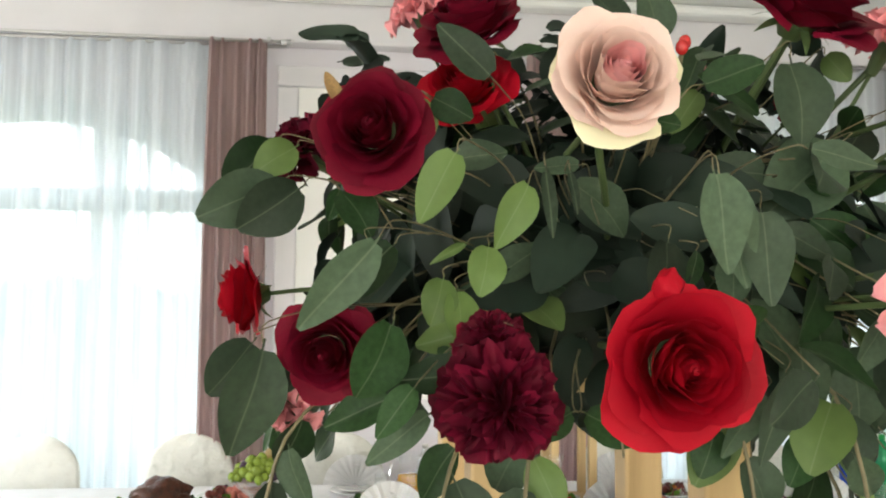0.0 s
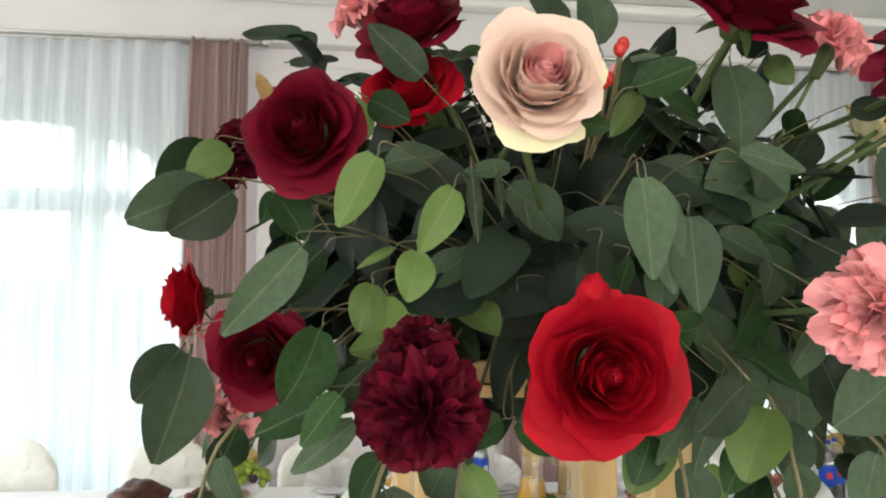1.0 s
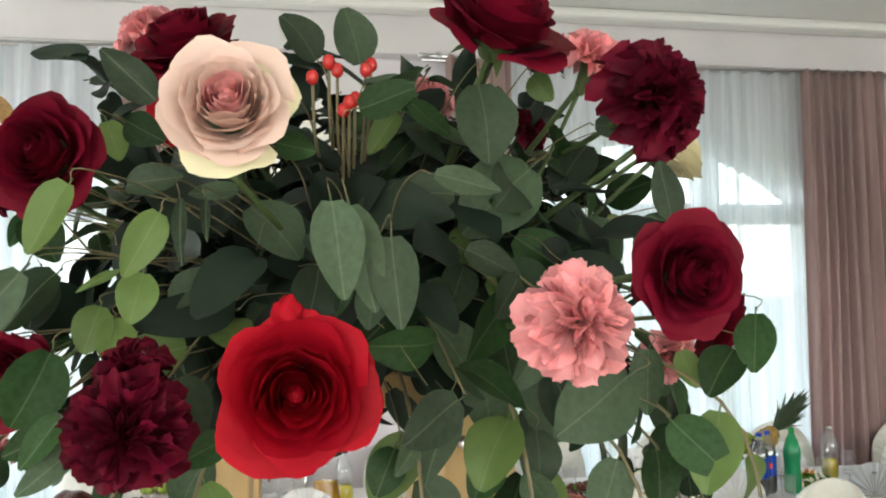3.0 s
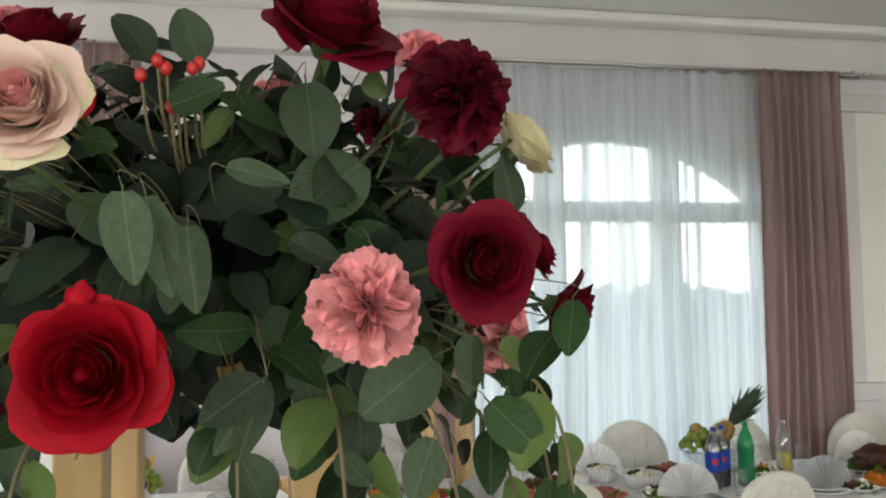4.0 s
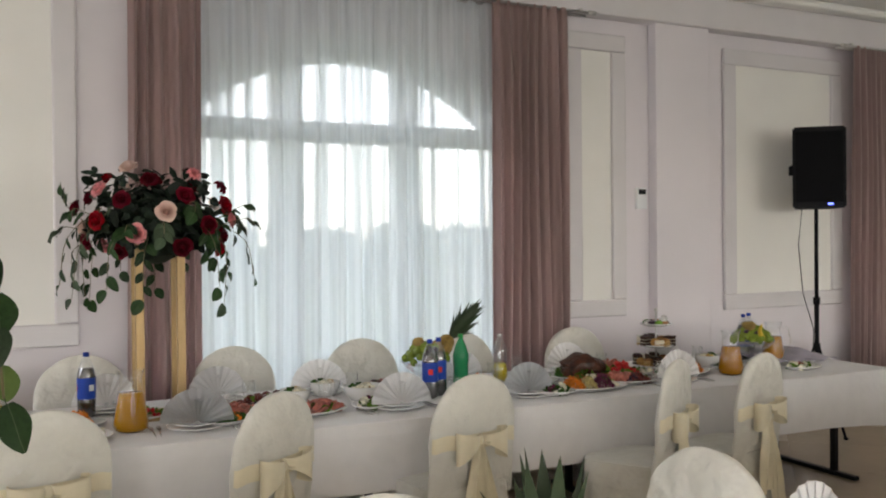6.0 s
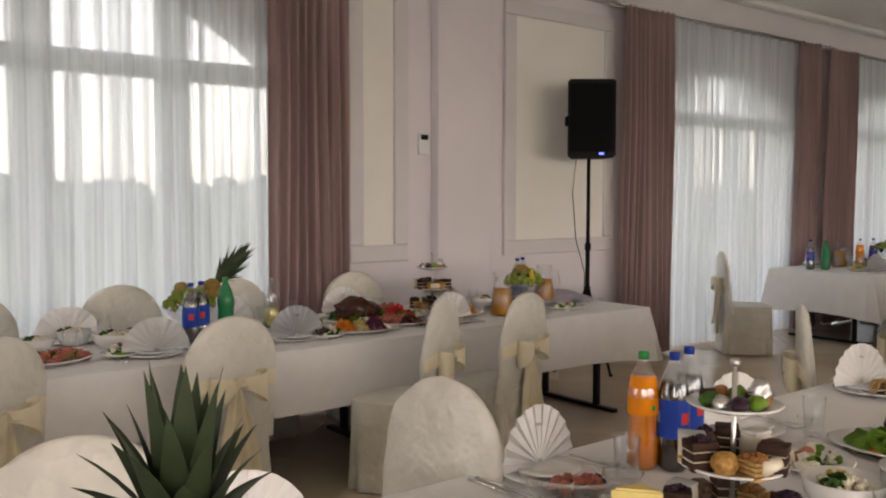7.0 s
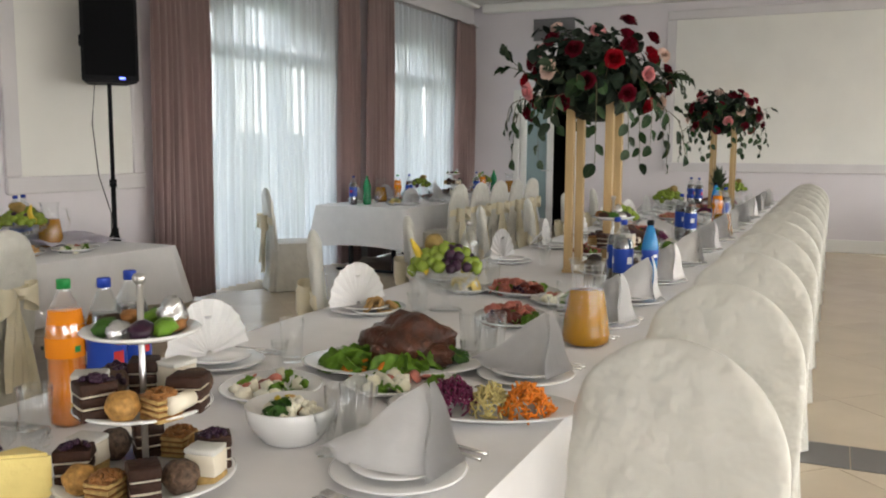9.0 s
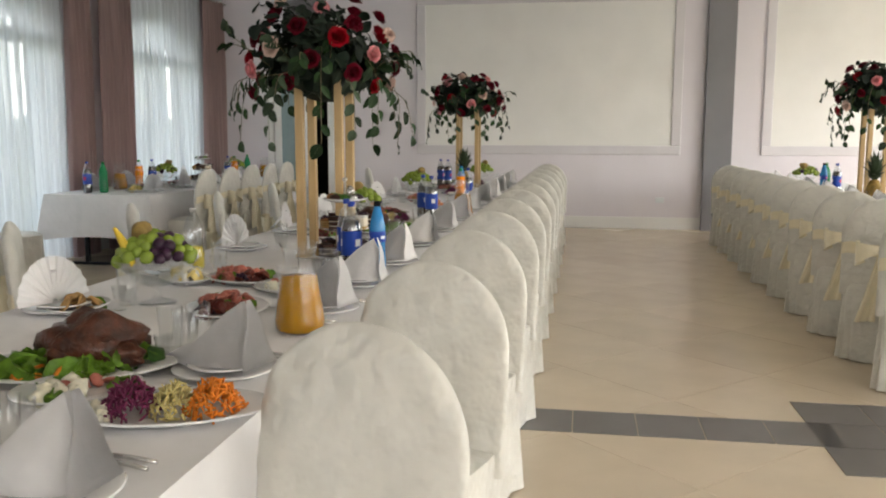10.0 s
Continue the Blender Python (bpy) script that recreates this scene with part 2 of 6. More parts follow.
def tube(points, r, n=6, bm=None):
    bm = bm or bmesh.new()
    pts = [Vector(p) for p in points]
    if 3 <= len(pts) <= 6 and (callable(r) or r < 0.003):
        ends = [pts[0] * 2 - pts[1]] + pts + [pts[-1] * 2 - pts[-2]]
        fine = []
        for p0, p1, p2, p3 in zip(ends, ends[1:], ends[2:], ends[3:]):
            for k in range(4):
                t = k / 4
                fine.append(((2 * p1) + (p2 - p0) * t + (2 * p0 - 5 * p1 + 4 * p2 - p3) * t * t + (3 * p1 - p0 - 3 * p2 + p3) * t ** 3) / 2)
        pts = fine + [pts[-1]]
    rings = []
    for i, p in enumerate(pts):
        d = (pts[min(i + 1, len(pts) - 1)] - pts[max(i - 1, 0)]).normalized()
        q = d.to_track_quat("Z", "Y")
        rr = r(i / (len(pts) - 1)) if callable(r) else r
        rings.append([bm.verts.new(p + q @ Vector((rr * math.cos(2 * math.pi * k / n), rr * math.sin(2 * math.pi * k / n), 0))) for k in range(n)])
    for a, b in zip(rings, rings[1:]):
        for k in range(n):
            bm.faces.new((a[k], a[(k + 1) % n], b[(k + 1) % n], b[k]))
    bm.faces.new(rings[0][::-1]), bm.faces.new(rings[-1])
    return bm


def grid(f, nu, nv, bm=None, closed=False):
    """A sheet of nu x nv faces over f(u, v), u and v from 0 to 1."""
    bm = bm or bmesh.new()
    cols = nu if closed else nu + 1
    vs = [[bm.verts.new(f(i / nu, j / nv)) for j in range(nv + 1)] for i in range(cols)]
    for i in range(nu):
        a, b = vs[i], vs[(i + 1) % cols]
        for j in range(nv):
            bm.faces.new((a[j], b[j], b[j + 1], a[j + 1]))
    return bm


def blob(centre, radii, n=10, rough=0.15, seed=0, bm=None):
    """A lumpy rounded body."""
    bm = bm or bmesh.new()
    r = bmesh.ops.create_icosphere(bm, subdivisions=2 if n < 12 else 3, radius=1)
    for v in r["verts"]:
        k = 1 + rough * noise.noise(v.co * 1.7 + Vector((seed * 3.1, seed, 0)))
        v.co = Vector(centre) + Vector((v.co.x * radii[0], v.co.y * radii[1], v.co.z * radii[2])) * k
    return bm


def solid(name, bm, mat, label="", kind="structure", smooth=False, category=""):
    return tagged(part(name, bm, mat, smooth=smooth), label, category, "", kind)


# ---- the hall ----
X0, X1, Y0, Y1, TOP = -4.2, 14.41, -7.2, 5.2, 3.62
ARCH = 2.945


def arch_height(dx, half):
    sag = 0.60
    big = (half * half + sag * sag) / (2 * sag)
    return ARCH - (big - math.sqrt(max(big * big - dx * dx, 0)))


WINDOWS = [(-1.75, 1.22), (2.68, 1.22), (9.08, 1.22), (12.55, 1.1)]


def arched_wall(name, openings, y_in, y_out, label):
    """A long wall with arched openings through its whole thickness."""
    bm = bmesh.new()
    edges = [X0 - 0.3]
    for c, h in openings:
        edges += [c - h, c + h]
    edges.append(X1 + 0.3)
    for a, b in zip(edges[::2], edges[1::2]):
        box(a, y_in, 0, b, y_out, TOP + 0.4, bm=bm)
    for c, h in openings:
        n = 24
        rows = []
        for i in range(n + 1):
            x = c - h + 2 * h * i / n
            z = arch_height(x - c, h)
            rows.append([bm.verts.new(p) for p in ((x, y_in, z), (x, y_in, TOP + 0.4), (x, y_out, TOP + 0.4), (x, y_out, z))])
        for a, b in zip(rows, rows[1:]):
            for k in range(4):
                bm.faces.new((a[k], b[k], b[(k + 1) % 4], a[(k + 1) % 4]))
    bmesh.ops.recalc_face_normals(bm, faces=bm.faces[:])
    return solid(name, bm, M_WALL, label)


arched_wall("wall_north", WINDOWS, Y1, Y1 + 0.36, "lilac-white painted wall with tall arched window openings")
# unseen wall; its openings are added to let more sky light in
arched_wall("wall_south", [(-2.0, 1.7), (2.2, 1.15), (6.4, 1.7), (10.0, 1.7), (12.85, 1.15)], Y0 - 0.36, Y0, "plain lilac-white painted wall, unseen, with arched openings added for light")
# unseen west wall, opened up so extra light reaches the far end
bm = bmesh.new()
for a, b in ((Y0, -6.4), (-3.6, 3.0), (4.6, Y1)):
    box(X0 - 0.3, a, 0, X0, b, TOP + 0.4, bm=bm)
for a, b in ((-6.4, -3.6), (3.0, 4.6)):
    box(X0 - 0.3, a, 0, X0, b, 0.4, bm=bm)
    box(X0 - 0.3, a, 3.2, X0, b, TOP + 0.4, bm=bm)
solid("wall_west", bm, M_WALL, "plain lilac-white painted wall, unseen, with openings added for light")
# the end wall has one doorway
DOOR_Y0, DOOR_Y1, DOOR_Z = 3.42, 4.28, 2.2
bm = box(X1, Y0, 0, X1 + 0.3, DOOR_Y0, TOP + 0.4)
box(X1, DOOR_Y1, 0, X1 + 0.3, Y1, TOP + 0.4, bm=bm)
box(X1, DOOR_Y0, DOOR_Z, X1 + 0.3, DOOR_Y1, TOP + 0.4, bm=bm)
solid("wall_east", bm, M_WALL, "lilac-white painted end wall with a doorway")
# passage walls added behind the doorway, coloured near-black to look unlit
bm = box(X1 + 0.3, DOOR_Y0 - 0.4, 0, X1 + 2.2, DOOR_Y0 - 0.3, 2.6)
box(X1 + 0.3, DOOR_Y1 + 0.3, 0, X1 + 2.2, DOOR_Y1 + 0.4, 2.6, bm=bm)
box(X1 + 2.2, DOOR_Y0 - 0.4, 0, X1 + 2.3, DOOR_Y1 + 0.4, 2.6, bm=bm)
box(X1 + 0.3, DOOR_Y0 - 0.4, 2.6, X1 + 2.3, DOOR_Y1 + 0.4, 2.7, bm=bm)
solid("wall_passage", bm, M_DARK, "passage added behind the doorway, coloured near-black as if unlit")
solid("ceiling", box(X0 - 0.3, Y0 - 0.36, TOP, X1 + 0.3, Y1 + 0.36, TOP + 0.25), M_CEIL, "smooth white painted ceiling")
# soffit and cornice along the window wall, cornice round the end wall
solid("trim_1", box(X0, Y1 - 0.14, 3.315, X1 - 0.002, Y1 - 0.002, TOP - 0.002, 0.01), M_MOULD, "grey-white curtain soffit under the ceiling")
for k, (a, b, c, d, e, f) in enumerate(((X0, Y1 - 0.30, TOP - 0.07, X1 - 0.15, Y1 - 0.142, TOP - 0.002), (X1 - 0.14, Y0, TOP - 0.14, X1 - 0.002, Y1 - 0.31, TOP - 0.002))):
    solid("trim_%d" % (k + 2), box(a, b, c, d, e, f, 0.03), M_CEIL, "white stepped ceiling cornice")
solid("baseboard_1", box(X1 - 0.02, Y0, 0, X1 - 0.002, DOOR_Y0 - 0.12, 0.17, 0.004), M_CEIL, "white painted skirting board")
for k, (a, b) in enumerate(((X0, -3.0), (-0.5, 1.4), (3.95, 7.85), (10.35, 11.4))):
    solid("baseboard_%d" % (k + 2), box(a, Y1 - 0.02, 0, b, Y1 - 0.002, 0.14, 0.004), M_CEIL, "white painted skirting board")
solid("floor", box(X0 - 0.3, Y0 - 0.36, -0.25, X1 + 2.3, Y1 + 0.36, -0.004), M_GROUT, "cream tiled floor with a grey tile band")
solid("ground", box(-600, -600, -0.5, 600, 900, -0.3), material("lawn", (0.07, 0.10, 0.04), 0.9, vary=0.3, scale=0.4), "mown lawn outside the windows")


def hedge():
    bm = bmesh.new()
    rnd = random.Random(5)
    for i in range(1500):
        x = -60 + 140 * rnd.random()
        h = 2.2 + 0.7 * max(0, noise.noise(Vector((x * 0.13, 3, 0)))) + 0.25 * rnd.random()
        z = h * rnd.random() ** 0.6
        r = 0.25 + 0.3 * rnd.random()
        b = bmesh.ops.create_icosphere(bm, subdivisions=1, radius=r)
        for v in b["verts"]:
            v.co = v.co * (0.7 + 0.6 * rnd.random()) + Vector((x, 34 + 2 * rnd.random(), z - 0.3))
    return bm


solid("backdrop", hedge(), material("far_trees", (0.17, 0.21, 0.20), 0.9, vary=0.2, scale=1.5), "row of green bushes far outside", "stuff")


def moulded_panel(name, a, b, z0, z1, wall, label):
    """A raised picture-frame moulding with a cream field. wall 'n': on the window wall; 'e': on the end wall."""
    def bx(p, q, r, s, d0, d1, bev):
        return box(p, Y1 - d1, r, q, Y1 - d0, s, bev) if wall == "n" else box(X1 - d1, p, r, X1 - d0, q, s, bev)
    t = thing(name, label, "wall panel", kind="structure")
    part("field", bx(a + 0.1, b - 0.1, z0 + 0.1, z1 - 0.1, 0.002, 0.012, 0.002), M_PANEL, t, smooth=False)
    for p, q, r, s in ((a, a + 0.13, z0 + 0.132, z1 - 0.132), (b - 0.13, b, z0 + 0.132, z1 - 0.132), (a, b, z0, z0 + 0.13), (a, b, z1 - 0.13, z1)):
        part("moulding", bx(p, q, r, s, 0.003, 0.04, 0.012), M_MOULD, t, smooth=False)
    return t


moulded_panel("trim_4", 4.34, 4.88, 1.03, 3.2, "n", "narrow grey moulded wall panel with cream field")
moulded_panel("trim_5", 5.88, 7.26, 1.03, 3.2, "n", "grey moulded wall panel with cream field")
moulded_panel("trim_6", -0.3, 0.95, 1.03, 3.2, "n", "grey moulded wall panel with cream field")
moulded_panel("trim_7", -1.78, 2.04, 1.07, 3.36, "e", "large grey moulded wall panel with cream field")
moulded_panel("trim_8", -6.6, -2.88, 1.07, 3.36, "e", "large grey moulded wall panel with cream field")
solid("trim_9", box(5.12, Y1 - 0.10, 0, 5.66, Y1 - 0.002, 3.36, 0.006), M_WALL, "shallow lilac-white wall pilaster")
solid("trim_10", box(X1 - 0.12, -2.47, 0, X1 - 0.022, -2.09, TOP - 0.15, 0.006), M_PILL, "dark grey painted wall pilaster")


def floor_tiles():
    me = mesh("floor_tile", *(lambda s, h, b: ([(-s, -s, -h), (s, -s, -h), (s, s, -h), (-s, s, -h), (-s + b, -s + b, 0), (s - b, -s + b, 0), (s - b, s - b, 0), (-s + b, s - b, 0)],
                                      [(4, 5, 6, 7), (0, 1, 5, 4), (1, 2, 6, 5), (2, 3, 7, 6), (3, 0, 4, 7)]))(0.399, 0.006, 0.0015), False)
    spots = []
    for i in range(-30, 31):
        for j in range(-30, 31):
            x, y = 5.57 + (i + j) * 0.8 / math.sqrt(2), -0.9 + (i - j) * 0.8 / math.sqrt(2)
            if X0 < x < X1 and Y0 < y < Y1:
                spots.append((abs(x - 6.5) + 1.3 * abs(y + 1), x, y))
    spots.sort()
    turn = Matrix.Rotation(radians(45), 4, "Z")
    host = bpy.data.objects["floor"]
    for _, x, y in spots[:280]:
        put("tile", me, M_TILE, host, "", Matrix.Translation((x, y, 0)) @ turn)
    bm = bmesh.new()
    for _, x, y in spots[280:]:
        k = len(bm.verts)
        bm.from_mesh(me)
        bm.verts.ensure_lookup_table()
        bmesh.ops.transform(bm, matrix=Matrix.Translation((x, y, 0)) @ turn, verts=bm.verts[k:])
    tagged(part("tiles", bm, M_TILE, host, smooth=False), kind="stuff")
    # grey band with a square corner block
    for k in range(16):
        x0 = 5.565
        y1 = 3.2 - k * 0.3 - 0.002
        if y1 - 0.298 > -1.62:
            put("band_tile", band_mesh(0.32, 0.296), M_STRIPE, host, "", Matrix.Translation((x0 + 0.16, y1 - 0.148, 0.003)))
    for i in range(3):
        for j in range(6):
            put("band_tile", band_mesh(0.32, 0.318), M_STRIPE, host, "", Matrix.Translation((5.4 + i * 0.325, -1.66 - j * 0.322, 0.003)))


BANDS = {}


def band_mesh(a, b):
    if (a, b) not in BANDS:
        bm = box(-a / 2, -b / 2, -0.006, a / 2, b / 2, 0, 0.001)
        BANDS[a, b] = bpy.data.meshes.new("band_tile")
        bm.to_mesh(BANDS[a, b])
        bm.free()
    return BANDS[a, b]


def window(k, c, half):
    w = thing("window_%d" % k, "white arched window with transom and three glazed leaves", "window", kind="structure")
    ya, yb = Y1 + 0.16, Y1 + 0.24
    def prof(bm, x0, z0, x1, z1):
        return box(x0, ya, z0, x1, yb, z1, 0.006, bm)
    s = half / 1.22
    f = bmesh.new()
    prof(f, c - half + 0.002, 0.02, c - half + 0.09, arch_height(half - 0.02, half))
    prof(f, c + half - 0.09, 0.02, c + half - 0.002, arch_height(half - 0.02, half))
    part("window_frame", f, M_PVC, w, smooth=False)
    # arched head
    def head(u, v):
        x = c + (u - 0.5) * 2 * (half - 0.003)
        q = v * 4
        z = arch_height(x - c, half) - 0.002
        return ((x, ya, z), (x, ya, z - 0.09), (x, yb, z - 0.09), (x, yb, z), (x, ya, z))[int(round(q))]
    part("arched_head", grid(head, 30, 4), M_PVC, w, smooth=False)
    part("transom", prof(None, c - half + 0.092, 2.30, c + half - 0.092, 2.44), M_PVC, w, smooth=False)
    for sx in (-1, 1):
        x = c + sx * 0.425 * s
        part("mullion", prof(None, x - 0.105, 0.02, x + 0.105, 2.298), M_PVC, w, smooth=False)
        part("mullion", prof(None, x - 0.10, 2.442, x + 0.10, arch_height(0.42 * s, half) - 0.07), M_PVC, w, smooth=False)
    part("window_sill", prof(None, c - half + 0.092, 0.02, c + half - 0.092, 0.12), M_PVC, w, smooth=False)
    for x0, x1 in ((-half + 0.09, -0.53 * s), (-0.32 * s, 0.32 * s), (0.53 * s, half - 0.09)):
        for z0, z1 in ((0.12, 2.3), (2.44, ARCH)):
            bm = bmesh.new()
            n = 8
            lo, hi = [], []
            for i in range(n + 1):
                x = x0 + (x1 - x0) * i / n
                lo.append(bm.verts.new((c + x, ya + 0.04, z0)))
                hi.append(bm.verts.new((c + x, ya + 0.04, min(z1, arch_height(x, half) - 0.05))))
            for i in range(n):
                bm.faces.new((lo[i], lo[i + 1], hi[i + 1], hi[i]))
            g = part("pane", bm, M_GLASS, w)
            g.visible_shadow = False


for k, (c, h) in enumerate(WINDOWS):
    window(k + 1, c, h)


def drape(name, a, b, y, z0, z1, folds, depth, mat, label, seed=0, gather=0.0, thick=0.0, uneven=0.5):
    """A hanging cloth from x = a to b with vertical folds."""
    rnd = random.Random(seed)
    ph = [rnd.random() * 6.28 for _ in range(4)]
    def f(u, v):
        x = a + (b - a) * u
        k = 0.45 + 0.55 * min(1, (1 - v) * 3)
        w = math.sin(u * folds * 6.283 + ph[0] + uneven * (math.sin(u * 9 + ph[1]) + 0.6 * math.sin(u * 31 + ph[2]))) + 0.35 * math.sin(u * folds * 13.1 + ph[2] + 1.5 * (1 - v))
        mid = (a + b) / 2
        x = mid + (x - mid) * (1 - gather * v * v) + 0.012 * math.sin((1 - v) * 3 + ph[3] + u * 8)
        return (x, y + depth * k * w + 0.01 * math.sin(v * 5 + u * 7), z0 + (z1 - z0) * v)
    bm = grid(f, max(24, int(folds * 12)), 20)
    if thick:
        bmesh.ops.solidify(bm, geom=bm.faces[:], thickness=thick)
    return tagged(part(name, bm, mat), label, "curtain")


CURTAINS = [(-3.3, -2.75), (-0.70, -0.33), (1.2, 1.64), (3.61, 4.26), (7.2, 7.94), (10.2, 10.66), (10.88, 11.6), (13.56, 14.3)]
for k, (a, b) in enumerate(CURTAINS):
    n = max(5, round((b - a) / 0.085))
    drape("curtain", a, b, Y1 - 0.19, 0.02, 3.305, n, 0.035, M_CURTAIN, "mauve velvet curtain hanging in deep folds", 10 + k, 0.05, 0.006)
for k, (a, b) in enumerate(((-2.8, -0.66), (1.6, 3.70), (7.88, 10.3), (11.52, 13.7))):
    drape("sheer_curtain", a, b, Y1 - 0.10, 0.02, 3.295, (b - a) / 0.13, 0.032, M_SHEER, "white translucent voile curtain before a window", 30 + k, uneven=1.6)
for a, b in ((-3.4, -0.24), (1.08, 4.46), (7.1, 10.75), (10.78, 14.36)):
    t = thing("curtain_rod", "slim brushed steel curtain rod under the soffit", "curtain rod")
    for dy in (0.19, 0.10):
        part("rod", tube([(a, Y1 - dy, 3.296), (b, Y1 - dy, 3.296)], 0.011, 10), M_STEEL, t)
    for x in (a, b):
        part("finial", tube([(x - 0.03, Y1 - 0.19, 3.296), (x + 0.03, Y1 - 0.19, 3.296)], 0.017, 10), M_STEEL, t)
        part("bracket", box(x - 0.012 + (0.1 if x == a else -0.1), Y1 - 0.2, 3.289, x + 0.012 + (0.1 if x == a else -0.1), Y1 - 0.142, 3.32), M_STEEL, t, smooth=False)

# door in the end wall: one glazed leaf closed, the other half of the doorway open and dark
d = thing("door_1", "white double door frame with a frosted glazed leaf, other half open", "door", kind="structure")
for a, b in ((DOOR_Y0 - 0.1, DOOR_Y0), (DOOR_Y1, DOOR_Y1 + 0.1)):
    part("door_frame", box(X1 - 0.03, a, 0, X1 + 0.1, b, DOOR_Z + 0.1, 0.006), M_CEIL, d, smooth=False)
part("door_head", box(X1 - 0.03, DOOR_Y0, DOOR_Z, X1 + 0.1, DOOR_Y1, DOOR_Z + 0.1, 0.006), M_CEIL, d, smooth=False)
leaf = part("door_leaf", box(X1 + 0.02, 3.74, 0.005, X1 + 0.07, 3.84, DOOR_Z - 0.005, 0.004), M_CEIL, d, smooth=False)
part("stile", box(X1 + 0.02, 4.17, 0.005, X1 + 0.07, DOOR_Y1 - 0.003, DOOR_Z - 0.005, 0.004), M_CEIL, leaf, smooth=False)
part("rail", box(X1 + 0.02, 3.84, 0.005, X1 + 0.07, 4.17, 0.3, 0.004), M_CEIL, leaf, smooth=False)
part("rail", box(X1 + 0.02, 3.84, DOOR_Z - 0.1, X1 + 0.07, 4.17, DOOR_Z - 0.005, 0.004), M_CEIL, leaf, smooth=False)
part("pane", box(X1 + 0.035, 3.84, 0.3, X1 + 0.055, 4.17, DOOR_Z - 0.1), material("frosted_blue_glass", (0.30, 0.40, 0.42), 0.25, vary=0.05), leaf, "frosted blue-grey glass", smooth=False)
part("door_handle", tube([(X1 + 0.01, 3.79, 1.05), (X1 - 0.04, 3.79, 1.05), (X1 - 0.04, 3.9, 1.05)], 0.009), M_STEEL, leaf)
v = thing("air_vent", "dark grey slatted air vent high on the end wall", "vent")
part("frame", box(X1 - 0.03, 3.42, 3.03, X1 - 0.003, 4.07, 3.36, 0.005), M_PILL, v, smooth=False)
for k in range(7):
    part("slat", box(X1 - 0.05, 3.45, 3.06 + 0.042 * k, X1 - 0.031, 4.04, 3.082 + 0.042 * k), M_PILL, v, smooth=False)
s = thing("wall_socket", "white wall socket low on the end wall", "socket")
part("plate", box(X1 - 0.015, -1.58, 0.38, X1 - 0.003, -1.46, 0.46, 0.004), M_PVC, s, smooth=False)
part("insert", box(X1 - 0.022, -1.55, 0.395, X1 - 0.0155, -1.49, 0.445, 0.003), M_PVC, s, smooth=False)
s = thing("thermostat", "small white thermostat with dark display on the wall", "thermostat")
part("housing", box(4.985, Y1 - 0.03, 1.86, 5.085, Y1 - 0.002, 2.03, 0.008), M_PVC, s, smooth=False)
part("display", box(5.0, Y1 - 0.034, 1.975, 5.07, Y1 - 0.0305, 2.015, 0.001), M_BLACK, s, smooth=False)


# ---- tables ----
def table(name, x0, x1, y0, y1, drop, label, seats=3, joint=1.8):
    """A row of folding tables under one long white cloth: the cloth lies on the table as a thing of its own."""
    t = thing("banquet_table", "long folding banquet table on black steel legs", "table")
    part("tabletop", box(x0 + 0.01, y0 + 0.01, 0.715, x1 - 0.01, y1 - 0.01, 0.742, 0.004), M_LEGS, t, smooth=False)
    n = max(1, round((x1 - x0) / joint))
    for k in range(n):
        for e in (0.12, 0.88):
            x = x0 + (x1 - x0) * (k + e) / n
            for y in (y0 + 0.3, y1 - 0.3):
                part("leg", box(x - 0.02, y - 0.02, 0.03, x + 0.02, y + 0.02, 0.715, 0.004), M_LEGS, t, smooth=False)
            part("foot_bar", box(x - 0.025, y0 + 0.12, 0.002, x + 0.025, y1 - 0.12, 0.03, 0.006), M_LEGS, t, smooth=False)
    rnd = random.Random(len(name) + int(x0 * 10))
    def around(s):
        """The cloth's outline by arc length, with its corners rounded."""
        w, h = x1 - x0, y1 - y0
        s = s % (2 * (w + h))
        if s < w:
            return Vector((x0 + s, y0, 0)), Vector((0, -1, 0))
        s -= w
        if s < h:
            return Vector((x1, y0 + s, 0)), Vector((1, 0, 0))
        s -= h
        if s < w:
            return Vector((x1 - s, y1, 0)), Vector((0, 1, 0))
        return Vector((x0, y1 - (s - w), 0)), Vector((-1, 0, 0))
    total = 2 * (x1 - x0 + y1 - y0)
    bm = bmesh.new()
    m = int(total / 0.06)
    rings = [[] for _ in range(6)]
    for i in range(m):
        p, out = around(total * i / m)
        cx, cy = min(abs(p.x - x0), abs(p.x - x1)), min(abs(p.y - y0), abs(p.y - y1))
        near = math.exp(-max(cx, cy) * 4.0)
        for j in range(6):
            v = j / 5
            z = 0.7508 - 0.006 * (j > 0) - drop * max(0, v - 0.02)
            wob = 0.010 * noise.noise(Vector((p.x * 4, p.y * 4, x0))) + 0.018 * noise.noise(Vector((p.x * 1.3, p.y * 1.3, 5)))
            flare = (0.004 if j else 0) + v * (0.012 + wob + 0.10 * near)
            q = p + out * flare
            if near > 0.2:
                d = Vector((math.copysign(1, p.x - (x0 + x1) / 2), math.copysign(1, p.y - (y0 + y1) / 2), 0))
                q = p + (out * 0.6 + d * 0.4 * near) * flare
            rings[j].append(bm.verts.new((q.x, q.y, z - 0.05 * near * v)))
    for a, b in zip(rings, rings[1:]):
        for i in range(m):
            bm.faces.new((a[i], a[(i + 1) % m], b[(i + 1) % m], b[i]))
    bm.faces.new(rings[0][::-1])
    bmesh.ops.recalc_face_normals(bm, faces=bm.faces[:])
    c = part("tablecloth", bm, M_CLOTH, smooth=False)
    return tagged(c, label, "tablecloth")


